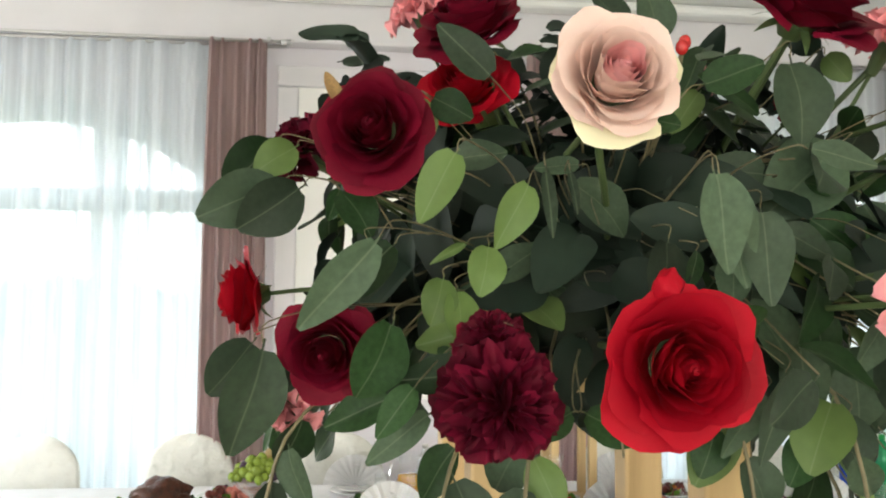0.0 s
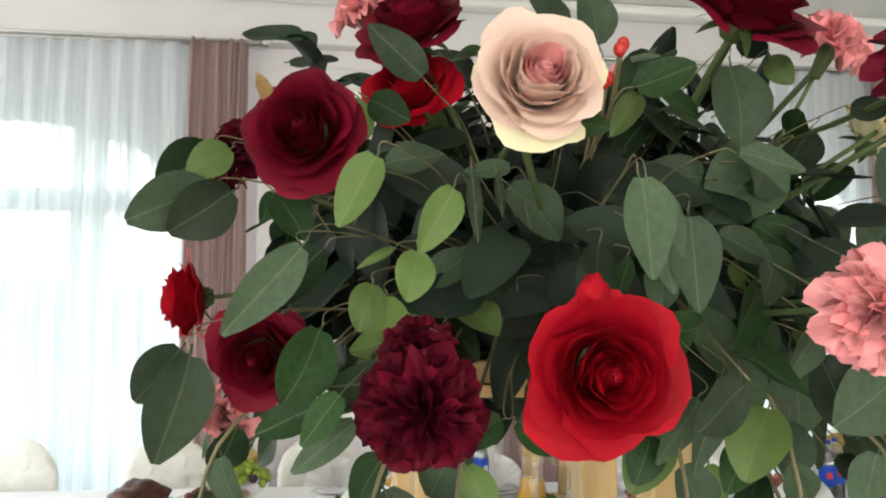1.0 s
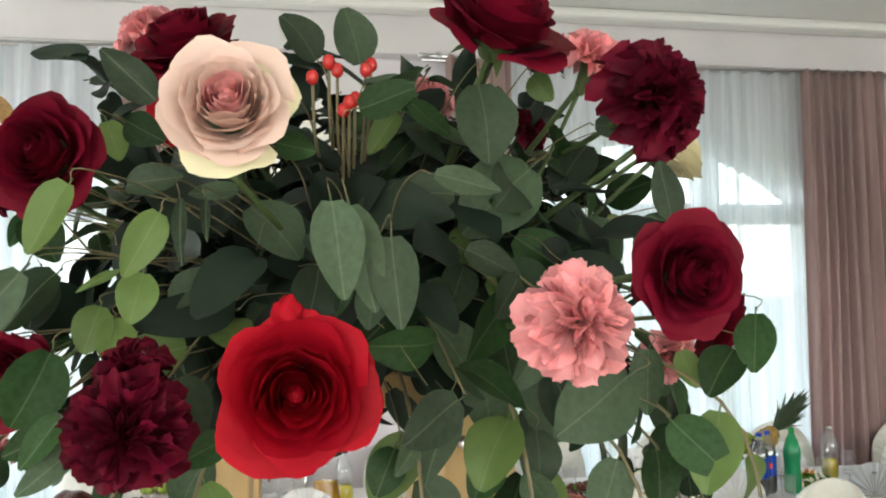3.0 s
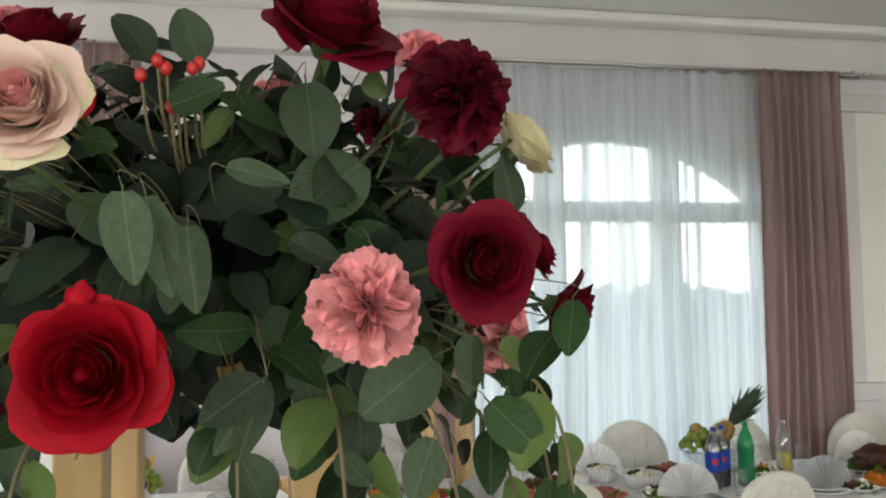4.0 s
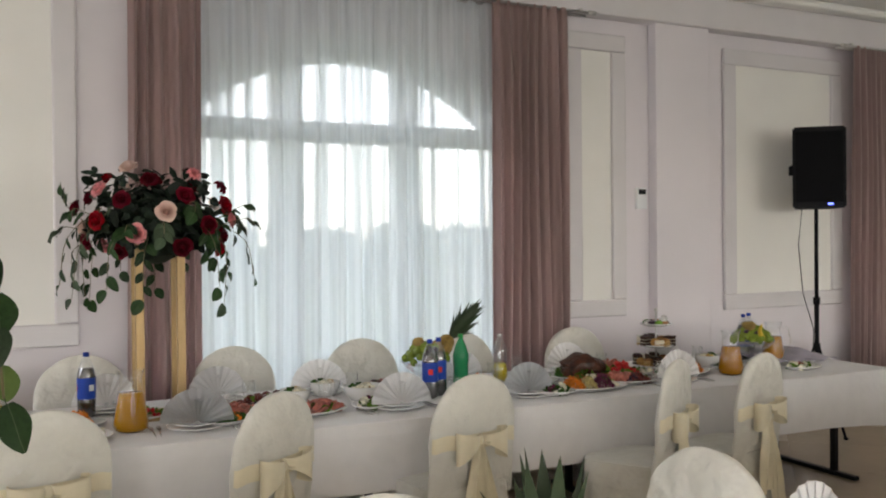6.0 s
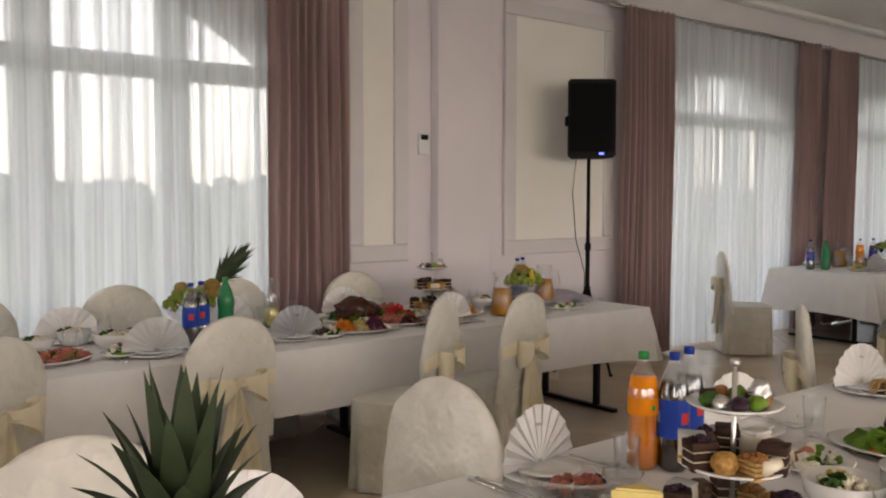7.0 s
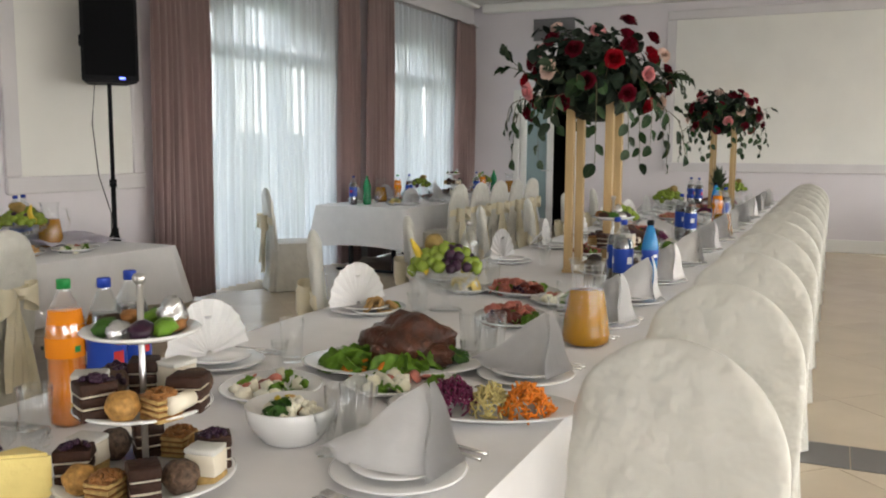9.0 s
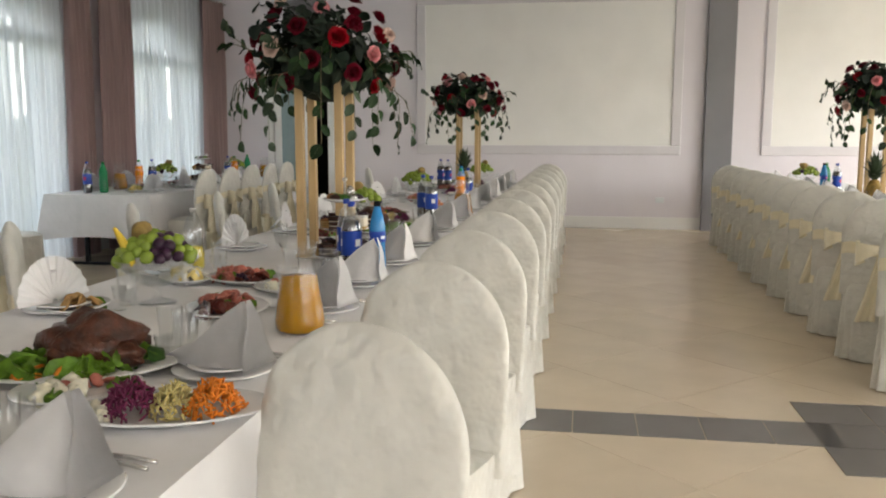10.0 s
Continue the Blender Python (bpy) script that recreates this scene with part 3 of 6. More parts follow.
WHITE = "white damask tablecloth hanging over a long banquet table"
table("a", -3.2, 5.86, 3.6, 4.72, 0.33, WHITE)
table("b", 9.63, 13.9, 3.83, 4.98, 0.42, WHITE)
table("c", -2.2, 13.0, 0.28, 1.55, 0.42, WHITE)
table("d", 6.4, 13.3, -3.75, -2.5, 0.42, WHITE)


# ---- chairs in covers ----
def chair():
    """A banquet chair under a fitted cover; its back stands at y = 0 and it faces +y."""
    c = thing("banquet_chair", "banquet chair in an ivory satin cover with cream bow", "chair")
    W = 0.254
    def back(u, v):
        # closed outline round the back, from seat height to the domed top
        a = u * 2 * math.pi
        z = 0.40 + 0.595 * math.sin(v * math.pi / 2) if v < 1 else 0.995
        q = (z - 0.40) / 0.595
        w = W * (1.0 - 0.03 * q) * (max(0.0, 1 - max(0, (q - 0.60) / 0.40) ** 2.0)) ** 0.5
        t = 0.034 * (max(0.0, 1 - max(0, (q - 0.85) / 0.15) ** 2)) ** 0.5
        sx, sy = math.cos(a), math.sin(a)
        ex = math.copysign(abs(sx) ** 0.6, sx) * w
        ey = math.copysign(abs(sy) ** 0.8, sy) * t
        wr = 0.009 * noise.noise(Vector((ex * 9, ey * 20, z * 6))) + 0.004 * abs(noise.noise(Vector((ex * 17 + 3, ey * 20, z * 11 - ex * 9)))) + 0.003 * noise.noise(Vector((ex * 31, ey * 30, z * 24)))
        return (ex * (1 + wr * 3), ey + wr - 0.055 * q + 0.02, z)
    part("backrest_cover", grid(back, 56, 30, closed=True), M_COVER, c)
    def skirt(u, v):
        a = u * 2 * math.pi
        z = 0.47 - 0.462 * v
        sx, sy = math.cos(a), math.sin(a)
        grow = 1 + 0.03 * v
        fold = 0.013 * v * math.sin(a * 11 + 1.3 * math.sin(a * 3)) + 0.012 * v * noise.noise(Vector((sx * 3, sy * 3, 1)))
        ex = math.copysign(abs(sx) ** 0.35, sx) * (0.238 * grow + fold)
        ey = math.copysign(abs(sy) ** 0.35, sy) * (0.225 * grow + fold) + 0.20
        if sy < 0:
            ey -= 0.02 * v
        return (ex, ey, z)
    bm = grid(skirt, 72, 8, closed=True)
    part("seat_skirt", bm, M_COVER, c)
    def seat(u, v):
        a = u * 2 * math.pi
        sx, sy = math.cos(a), math.sin(a)
        r = 1 - v
        return (math.copysign(abs(sx) ** 0.35, sx) * 0.238 * r, math.copysign(abs(sy) ** 0.35, sy) * 0.225 * r + 0.20, 0.47 + 0.018 * (1 - r * r))
    part("seat_cover", grid(seat, 36, 4, closed=True), M_COVER, c)
    # sash and bow
    def sash(u, v):
        a = math.pi + u * math.pi
        sx, sy = math.cos(a), math.sin(a)
        z = 0.655 + 0.07 * v + 0.006 * math.sin(a * 5)
        return (math.copysign(abs(sx) ** 0.6, sx) * 0.248, math.copysign(abs(sy) ** 0.8, sy) * (0.040 + 0.004 * math.sin(v * 9)) + 0.02 - 0.03, z)
    part("sash", grid(sash, 20, 4), M_BOW, c)
    for s in (-1, 1):
        def loop(u, v):
            a = u * 2 * math.pi
            r = 0.5 - 0.5 * math.cos(a)
            return (s * (0.012 + 0.135 * r), -0.058 - 0.045 * math.sin(a) - 0.018 * r, 0.69 + (v - 0.5) * (0.035 + 0.125 * r) - 0.02 * r + 0.008 * math.sin(v * 8 + a))
        part("bow_loop", grid(loop, 20, 5, closed=True), M_BOW, c)
        def tail(u, v):
            return (s * (0.01 + 0.06 * v) + (u - 0.5) * (0.03 + 0.09 * v), -0.058 - 0.025 * v + 0.018 * math.sin(u * 9 + v * 3), 0.68 - (0.47 + 0.04 * s) * v + 0.02 * u * v)
        part("bow_tail", grid(tail, 10, 12), M_BOW, c)
    part("bow_knot", blob((0, -0.052, 0.69), (0.022, 0.022, 0.03), 8), M_BOW, c)
    return c


CHAIR = chair()


def seat_row(spots, turn, group, jitter=2.5, first=False):
    rnd = random.Random(len(group))
    for x, y in spots:
        m = pose(x, y, 0, 0, 0, turn + rnd.uniform(-jitter, jitter))
        tagged(copy_thing(CHAIR, m), group=group)


seat_row([(3.30 + 0.83 * k, 0.015) for k in range(12)], 72, "chairs along the aisle side of the long table")
for x, y, a in ((-1.3, 1.75, 180), (-0.4, 1.75, 180), (0.55, 1.72, 165), (1.50, 1.68, 152), (2.50, 1.70, 95), (5.0, 1.95, 213), (6.0, 1.95, 210), (7.0, 1.9, 205), (8.0, 1.9, 205), (9.0, 1.9, 200), (10.0, 1.9, 200), (11.0, 1.9, 200)):
    seat_row([(x, y)], a, "chairs along the inner side of the long table", 1)
seat_row([(6.40 + 0.68 * k, -2.2) for k in range(10)], -122, "chairs along the far aisle")
for x, y, a in ((-2.2, 3.33, 0), (-1.2, 3.3, 10), (-0.2, 3.35, 5), (0.75, 3.32, 15), (1.62, 3.30, 35), (2.58, 3.34, 12), (3.72, 3.28, 33), (4.30, 3.26, 18)):
    seat_row([(x, y)], a, "chairs along the inner side of the window table", 1)
seat_row([(-2.4, 4.96), (-1.57, 4.96), (-0.73, 4.96), (0.12, 4.96), (0.95, 4.96), (1.80, 4.96), (2.62, 4.97), (3.35, 4.97), (4.22, 4.90)], 180, "chairs between window and table", 4)
seat_row([(10.2 + 0.62 * k, 3.5) for k in range(5)], 0, "chairs at the far window table", 5)
CHAIR.matrix_basis = pose(8.42, 4.72, 0, 0, 0, -135)
tagged(CHAIR, "ivory satin covered banquet chair standing at a table's head", group="chairs at the far window table")


# ---- flowers ----
def petal_mesh(name, r, h, a, curl, point, seed):
    """A cupped rose petal on the rim of a rose of radius r; the rose opens towards +z."""
    rnd = random.Random(seed)
    ph = rnd.random() * 6
    def f(u, v):
        s = u * 2 - 1
        outer = min(1, r / 0.03)
        ang = s * a * min(1, 0.55 + 0.75 * v)
        edge = abs(s) ** 3
        top = 1 - (0.05 + 0.24 * outer) * edge + point * (1 - abs(s)) * 0.05
        close = 0.22 * (1 - outer) * v * v
        rr = r * (0.35 + 0.65 * math.sin(min(1, v * 1.3) * math.pi / 2)) * (1 - close) + curl * v ** 3 * (1.05 - 0.55 * edge + 0.10 * point * (1 - abs(s)))
        z = h * v * top - 1.5 * curl * max(0, v - 0.62) ** 1.1
        rr += 0.0022 * s * v + outer * v * v * (0.0024 * math.sin(s * 5 + ph) + 0.0011 * math.sin(s * 11 + 2 * ph))
        z += 0.0016 * outer * v * math.sin(s * 5 + ph * 2)
        return (rr * math.cos(ang), rr * math.sin(ang), z)
    bm = grid(f, 12, 9)
    me = bpy.data.meshes.new(name)
    bm.to_mesh(me)
    bm.free()
    me.polygons.foreach_set("use_smooth", [True] * len(me.polygons))
    return me


LAYERS = [(2, 0.0028, 0.0458, 2.5, 0.0006, 0), (3, 0.0060, 0.0464, 1.8, 0.0010, 0), (3, 0.0094, 0.0468, 1.7, 0.0015, 0), (3, 0.0128, 0.0468, 1.6, 0.0022, 0), (4, 0.0163, 0.0462, 1.35, 0.0032, 0.1), (4, 0.0200, 0.0450, 1.35, 0.0048, 0.2),
          (4, 0.0236, 0.0426, 1.3, 0.0072, 0.4), (4, 0.0276, 0.0380, 1.25, 0.0108, 0.9), (5, 0.0318, 0.0290, 1.1, 0.0145, 1.5), (3, 0.0326, 0.0210, 1.0, 0.0165, 1.8)]
PETALS = [petal_mesh("petal", *L[1:], k) for k, L in enumerate(LAYERS)]
bm = lathe([(0.0, -0.012), (0.008, -0.010), (0.014, 0.0), (0.017, 0.012), (0.006, 0.014), (0.0, 0.014)], 12)
for k in range(5):
    a = k * 1.2566
    grid(lambda u, v: ((0.012 + 0.022 * v) * math.cos(a + (u - 0.5) * 0.7 * (1 - v)), (0.012 + 0.022 * v) * math.sin(a + (u - 0.5) * 0.7 * (1 - v)), 0.002 - 0.012 * v * v), 3, 4, bm)
tube([(0, 0, -0.008), (0.003, 0, -0.06), (0.0, 0.004, -0.13)], 0.0028, 6, bm)
CALYX = bpy.data.meshes.new("rose")
bm.to_mesh(CALYX)
bm.free()


bm = lathe([(0.013, 0.004), (0.014, 0.014), (0.010, 0.026), (0.006, 0.036), (0.003, 0.0425), (0, 0.043)], 14)
HEART = bpy.data.meshes.new("heart")
bm.to_mesh(HEART)
bm.free()
HEART.polygons.foreach_set("use_smooth", [True] * len(HEART.polygons))


def facing(pos, aim, spin=0.0, size=1.0):
    """A pose at pos whose z axis points along aim."""
    q = Vector(aim).normalized().to_track_quat("Z", "Y")
    return Matrix.Translation(pos) @ q.to_matrix().to_4x4() @ Matrix.Rotation(spin, 4, "Z") @ Matrix.Scale(size, 4)


def rose(parent, pos, aim, size, mats, label, seed, openness=1.0):
    rnd = random.Random(seed)
    r = put("rose", CALYX, M_STEM, parent, label, facing(pos, aim, rnd.random() * 6, size))
    put("heart", HEART, mats[0], r)
    off = 0.0
    for k, (n, *_r) in enumerate(LAYERS):
        mat = mats[min(len(mats) - 1, k * len(mats) // len(LAYERS))]
        off += 2.4
        for i in range(n):
            a = off + i * 2 * math.pi / n + rnd.uniform(-0.15, 0.15) * (1 + 0.12 * k)
            tilt = rnd.uniform(-1, 1) * (0.004 + 0.011 * k) + (openness - 1) * 0.3
            wide = 1 + rnd.uniform(-1, 1) * 0.011 * k
            m = Matrix.Rotation(a, 4, "Z") @ Matrix.Rotation(tilt, 4, "Y") @ Matrix.Diagonal((wide, wide * rnd.uniform(0.92, 1.05), rnd.uniform(0.96, 1.04), 1))
            put("petal", PETALS[k], mat, r, "", m)
    return r


def joined_rose():
    bm = bmesh.new()
    bm.from_mesh(HEART)
    rnd = random.Random(4)
    off = 0
    for k in (1, 3, 5, 7, 8, 9):
        off += 2.4
        n = LAYERS[k][0]
        for i in range(n):
            c = len(bm.verts)
            bm.from_mesh(PETALS[k])
            bm.verts.ensure_lookup_table()
            bmesh.ops.transform(bm, matrix=Matrix.Rotation(off + i * 6.283 / n, 4, "Z"), verts=bm.verts[c:])
    me = bpy.data.meshes.new("rose")
    bm.to_mesh(me)
    bm.free()
    me.polygons.foreach_set("use_smooth", [True] * len(me.polygons))
    return me


def carnation_mesh(seed, half=False):
    """Layered fans with crimped, toothed rims."""
    bm = bmesh.new()
    rnd = random.Random(seed)
    for n, polar, wide, length in ((2, 0.10, 1.9, 0.041), (4, 0.32, 1.25, 0.041), (4, 0.56, 1.05, 0.0415), (5, 0.80, 0.85, 0.042), (5, 1.04, 0.80, 0.043), (6, 1.28, 0.72, 0.0445), (6, 1.5, 0.68, 0.0465)):
        off = rnd.random() * 6
        for i in range(n):
            a = i * 6.283 / n + off + rnd.uniform(-0.35, 0.35)
            p1, p2, tall, tip = rnd.random() * 6, rnd.random() * 6, rnd.uniform(0.86, 1.08), polar + rnd.uniform(-0.12, 0.12)
            def f(u, v):
                s = u * 2 - 1
                ang = a + s * wide * (0.3 + 0.7 * v) * (1 + 0.12 * math.sin(s * 7 + p2))
                wave = v * v * (0.24 * math.sin(s * 7 + p1) + 0.08 * math.sin(s * 15 + p2))
                th = tip * (0.55 + 0.45 * v) + wave
                tooth = 0.0008 * v ** 6 * (1 if int(round(u * 20)) % 2 else -1)
                rr = length * tall * v * (1 - 0.09 * s * s) + tooth + 0.0015 * v * math.sin(s * 9 + p2)
                return (rr * math.sin(th) * math.cos(ang), rr * math.sin(th) * math.sin(ang), rr * math.cos(th) - 0.006)
            grid(f, 20, 5, bm)
    me = bpy.data.meshes.new("carnation")
    bm.to_mesh(me)
    bm.free()
    me.polygons.foreach_set("use_smooth", [True] * len(me.polygons))
    return me


CARN = [carnation_mesh(3), carnation_mesh(8)]
ROSE_FAR = joined_rose()
bm = lathe([(0.0, -0.035), (0.006, -0.032), (0.009, -0.01), (0.012, 0.004), (0.0, 0.004)], 10)
tube([(0, 0, -0.03), (0.002, 0, -0.09), (0, 0.003, -0.14)], 0.0025, 6, bm)
CUP = bpy.data.meshes.new("calyx")
bm.to_mesh(CUP)
bm.free()


def carnation(parent, pos, aim, size, mat, label, seed):
    c = put("carnation", CARN[seed % 2], mat, parent, label, facing(pos, aim, seed * 1.7, size))
    put("calyx", CUP, M_STEM, c)
    return c


def leaf_mesh(seed, width, tip, cup):
    """A leaf from its stalk at the origin along +y, one unit long, facing +z."""
    rnd = random.Random(seed)
    p = rnd.random() * 6
    def f(u, v):
        s = u * 2 - 1
        w = width * (math.sin(math.pi * min(1, v * 0.93 + 0.05)) ** 0.62) * (1 - tip * (v - 0.45))
        x = s * w
        z = cup * abs(s) ** 1.5 * w + 0.05 * math.sin(v * 4 + p) - 0.14 * v * v + 0.02 * s * math.sin(v * 8 + p)
        if abs(s) < 0.1:
            z -= 0.012
        return (x, 0.10 + 0.90 * v, z)
    bm = grid(f, 6, 8)
    tube([(0, 0, 0), (0, 0.05, 0.004), (0, 0.12, 0.0)], 0.012, 4, bm)
    me = bpy.data.meshes.new("leaf")
    bm.to_mesh(me)
    bm.free()
    me.polygons.foreach_set("use_smooth", [True] * len(me.polygons))
    return me


M_NUTLEAF = material("dry_brown_leaf", (0.24, 0.14, 0.05), 0.7, vary=0.25, scale=20)
LEAVES = [leaf_mesh(1, 0.28, 0.3, 0.25), leaf_mesh(2, 0.36, 0.15, 0.2), leaf_mesh(3, 0.25, 0.5, 0.3), leaf_mesh(4, 0.19, 0.4, 0.2), leaf_mesh(5, 0.31, 0.35, 0.1), leaf_mesh(6, 0.10, 0.4, 0.5)]


def leaf_pose(base, tip_dir, normal, length):
    y = Vector(tip_dir).normalized()
    z = Vector(normal)
    z = (z - y * z.dot(y))
    z = z.normalized() if z.length > 1e-4 else y.orthogonal().normalized()
    x = y.cross(z)
    m = Matrix((x, y, z)).transposed().to_4x4()
    return Matrix.Translation(base) @ m @ Matrix.Scale(length, 4)


def stand(x, y, height=0.955, group=""):
    """A tall open flower stand of gold-painted battens on a square base, standing on a table."""
    t = thing("flower_stand", "tall gold-painted wooden flower stand with four posts", "flower stand", pose(x, y, 0.751), "flower stands")
    part("base_plate", box(-0.125, -0.125, 0, 0.125, 0.125, 0.018, 0.003), M_GOLD, t, smooth=False)
    for sx in (-1, 1):
        for sy in (-1, 1):
            part("post", box(sx * 0.097 - 0.02, sy * 0.1 - 0.02, 0.018, sx * 0.097 + 0.02, sy * 0.1 + 0.02, height - 0.03, 0.003), M_GOLD, t, smooth=False)
            part("bolt", lathe([(0, 0.0), (0.006, 0.0), (0.006, 0.004), (0, 0.005)], 10), M_STEEL, t, m=Matrix.Translation((sx * 0.097, sy * 0.1 - 0.0215, height - 0.06)) @ Matrix.Rotation(radians(90), 4, "X"))
    for s in (-1, 1):
        part("top_rail", box(-0.117, s * 0.1 - 0.0195, height - 0.03, 0.117, s * 0.1 + 0.0195, height, 0.003), M_GOLD, t, smooth=False)
        part("top_rail", box(s * 0.097 - 0.0195, -0.08, height - 0.03, s * 0.097 + 0.0195, 0.08, height, 0.003), M_GOLD, t, smooth=False)
    return t


def hero_bouquet():
    """The arrangement nearest the walk. Its flowers and large leaves stand where they do in the hall."""
    C = Vector((0.355, 0.69, 1.78))
    b = thing("flower_arrangement", "full rose, carnation and eucalyptus arrangement on a gold stand", "flower arrangement", Matrix.Translation(C))
    rnd = random.Random(11)
    part("floral_foam", blob((0, -0.02, -0.015), (0.14, 0.15, 0.075), 12, 0.5, 3), M_LEAF_SHADED, b, "green foam core darkened for the shade inside")
    def out(p, lift=0.0, to_eye=0.35):
        p = Vector(p)
        return ((p - C).normalized() + (Vector((0.35, -0.25, 1.76)) - p).normalized() * to_eye * 2 + Vector((0, 0, lift))).normalized()
    D, R = [M_ROSE_DARK], [M_ROSE_RED]
    P = [M_ROSE_HEART, M_ROSE_HEART, M_ROSE_HEART, M_ROSE_HEART, M_ROSE_PALE, M_ROSE_PALE, M_ROSE_PALE, M_ROSE_PALE, M_ROSE_PALE, M_ROSE_CREAM]
    def at(p):
        return Vector(p) - C
    def fl(p, aim, back=0.02):
        return at(p) - Vector(aim) * back
    scar, crim, pale = "scarlet red rose in full bloom", "deep crimson rose in full bloom", "pale pink rose with cream outer petals"
    for p, size, mats, lab, to_eye, lift, seed in (
            ((0.303, 0.344, 1.715), 0.90, R, scar, 0.9, 0.0, 1), ((0.267, 0.336, 1.868), 0.76, P, pale, 0.8, 0.6, 2), ((0.142, 0.457, 1.860), 0.83, D, crim, 0.42, 0.0, 3),
            ((0.114, 0.470, 1.714), 0.67, D, crim, 0.5, -0.2, 4), ((0.544, 0.372, 1.777), 0.78, D, crim, 0.5, 0.0, 5), ((0.218, 0.55, 1.967), 0.85, D, crim, 0.1, 0.3, 6),
            ((0.45, 0.47, 1.965), 1.0, D, crim, 0.1, 0.5, 7), ((0.219, 0.58, 1.925), 0.75, R, scar, 0.3, 0.1, 8), ((0.035, 0.66, 1.752), 0.75, R, scar, 0.05, 0.0, 9),
            ((0.640, 0.60, 1.905), 0.78, [M_ROSE_PALE, M_ROSE_CREAM, M_ROSE_CREAM], "cream-pink rose seen from the side", 0.0, 0.4, 10), ((0.685, 0.61, 1.74), 0.82, D, crim, 0.0, -0.3, 12),
            ((0.640, 0.55, 1.80), 0.55, D, "half-open crimson rose", 0.0, 0.5, 13), ((0.40, 0.95, 1.86), 0.85, D, crim, 0, 0.2, 14), ((0.16, 0.90, 1.80), 0.85, R, scar, 0, 0, 15),
            ((0.58, 0.88, 1.80), 0.85, P, pale, 0, 0, 16)):
        aim = out(p, lift, to_eye)
        rose(b, fl(p, aim), aim, size, mats, lab, seed)
    pk, bg = "pink carnation with ruffled petals", "burgundy carnation with ruffled petals"
    for p, size, mat, lab, to_eye, lift, seed in (
            ((0.462, 0.340, 1.750), 0.78, M_CARN_PINK, pk, 0.9, 0.0, 1), ((0.212, 0.367, 1.692), 0.80, M_CARN_DARK, bg, 0.7, -0.1, 2), ((0.208, 0.385, 1.73), 0.5, M_CARN_DARK, bg, 0.2, 0.9, 7),
            ((0.533, 0.383, 1.893), 0.88, M_CARN_DARK, bg, 0.35, 0.0, 3), ((0.08, 0.585, 1.872), 0.72, M_CARN_DARK, bg, 0.05, 0.2, 4), ((0.078, 0.55, 1.662), 0.6, M_CARN_PINK, pk, 0, -0.6, 5),
            ((0.60, 0.52, 1.715), 0.72, M_CARN_PINK, pk, 0.0, -0.5, 6), ((0.53, 0.49, 1.955), 0.72, M_CARN_PINK, pk, 0.0, 0.9, 8), ((0.178, 0.602, 2.0), 0.6, M_CARN_PINK, pk, 0, 0.6, 9),
            ((0.415, 0.60, 1.95), 0.6, M_CARN_PINK, pk, 0.0, 0.6, 10), ((0.50, 0.56, 1.915), 0.45, M_CARN_DARK, bg, 0.2, 0.3, 11)):
        aim = out(p, lift, to_eye)
        carnation(b, fl(p, aim, 0.015), aim, size, mat, lab, seed)
    # stems from the core to the flower heads
    for p in ((0.262, 0.36, 1.84), (0.30, 0.40, 1.69), (0.53, 0.42, 1.78), (0.54, 0.44, 1.87), (0.62, 0.58, 1.90), (0.52, 0.5, 1.93), (0.45, 0.49, 1.95), (0.22, 0.56, 1.95), (0.46, 0.38, 1.75), (0.67, 0.61, 1.75), (0.09, 0.58, 1.86)):
        q = at(p)
        part("stem", tube([q * 0.25 + Vector((0, 0, -0.04)), q * 0.6 + Vector((0.01, 0, -0.02)), q], 0.0023, 6), M_STEM, b)
    # berries
    for p in ((0.325, 0.46, 1.927), (0.354, 0.46, 1.926), (0.343, 0.46, 1.902), (0.335, 0.46, 1.894), (0.314, 0.46, 1.916), (0.331, 0.462, 1.922), (0.350, 0.455, 1.921), (0.339, 0.458, 1.899)):
        m = at(p)
        part("berry", blob((0, 0, 0), (0.0045, 0.0045, 0.0055), 8, 0.05), M_BERRY, b, m=Matrix.Translation(m))
        part("stem", tube([m, m * 0.9 + Vector((0, 0.01, -0.03)), m * 0.5], 0.0012, 5), M_TWIG, b)
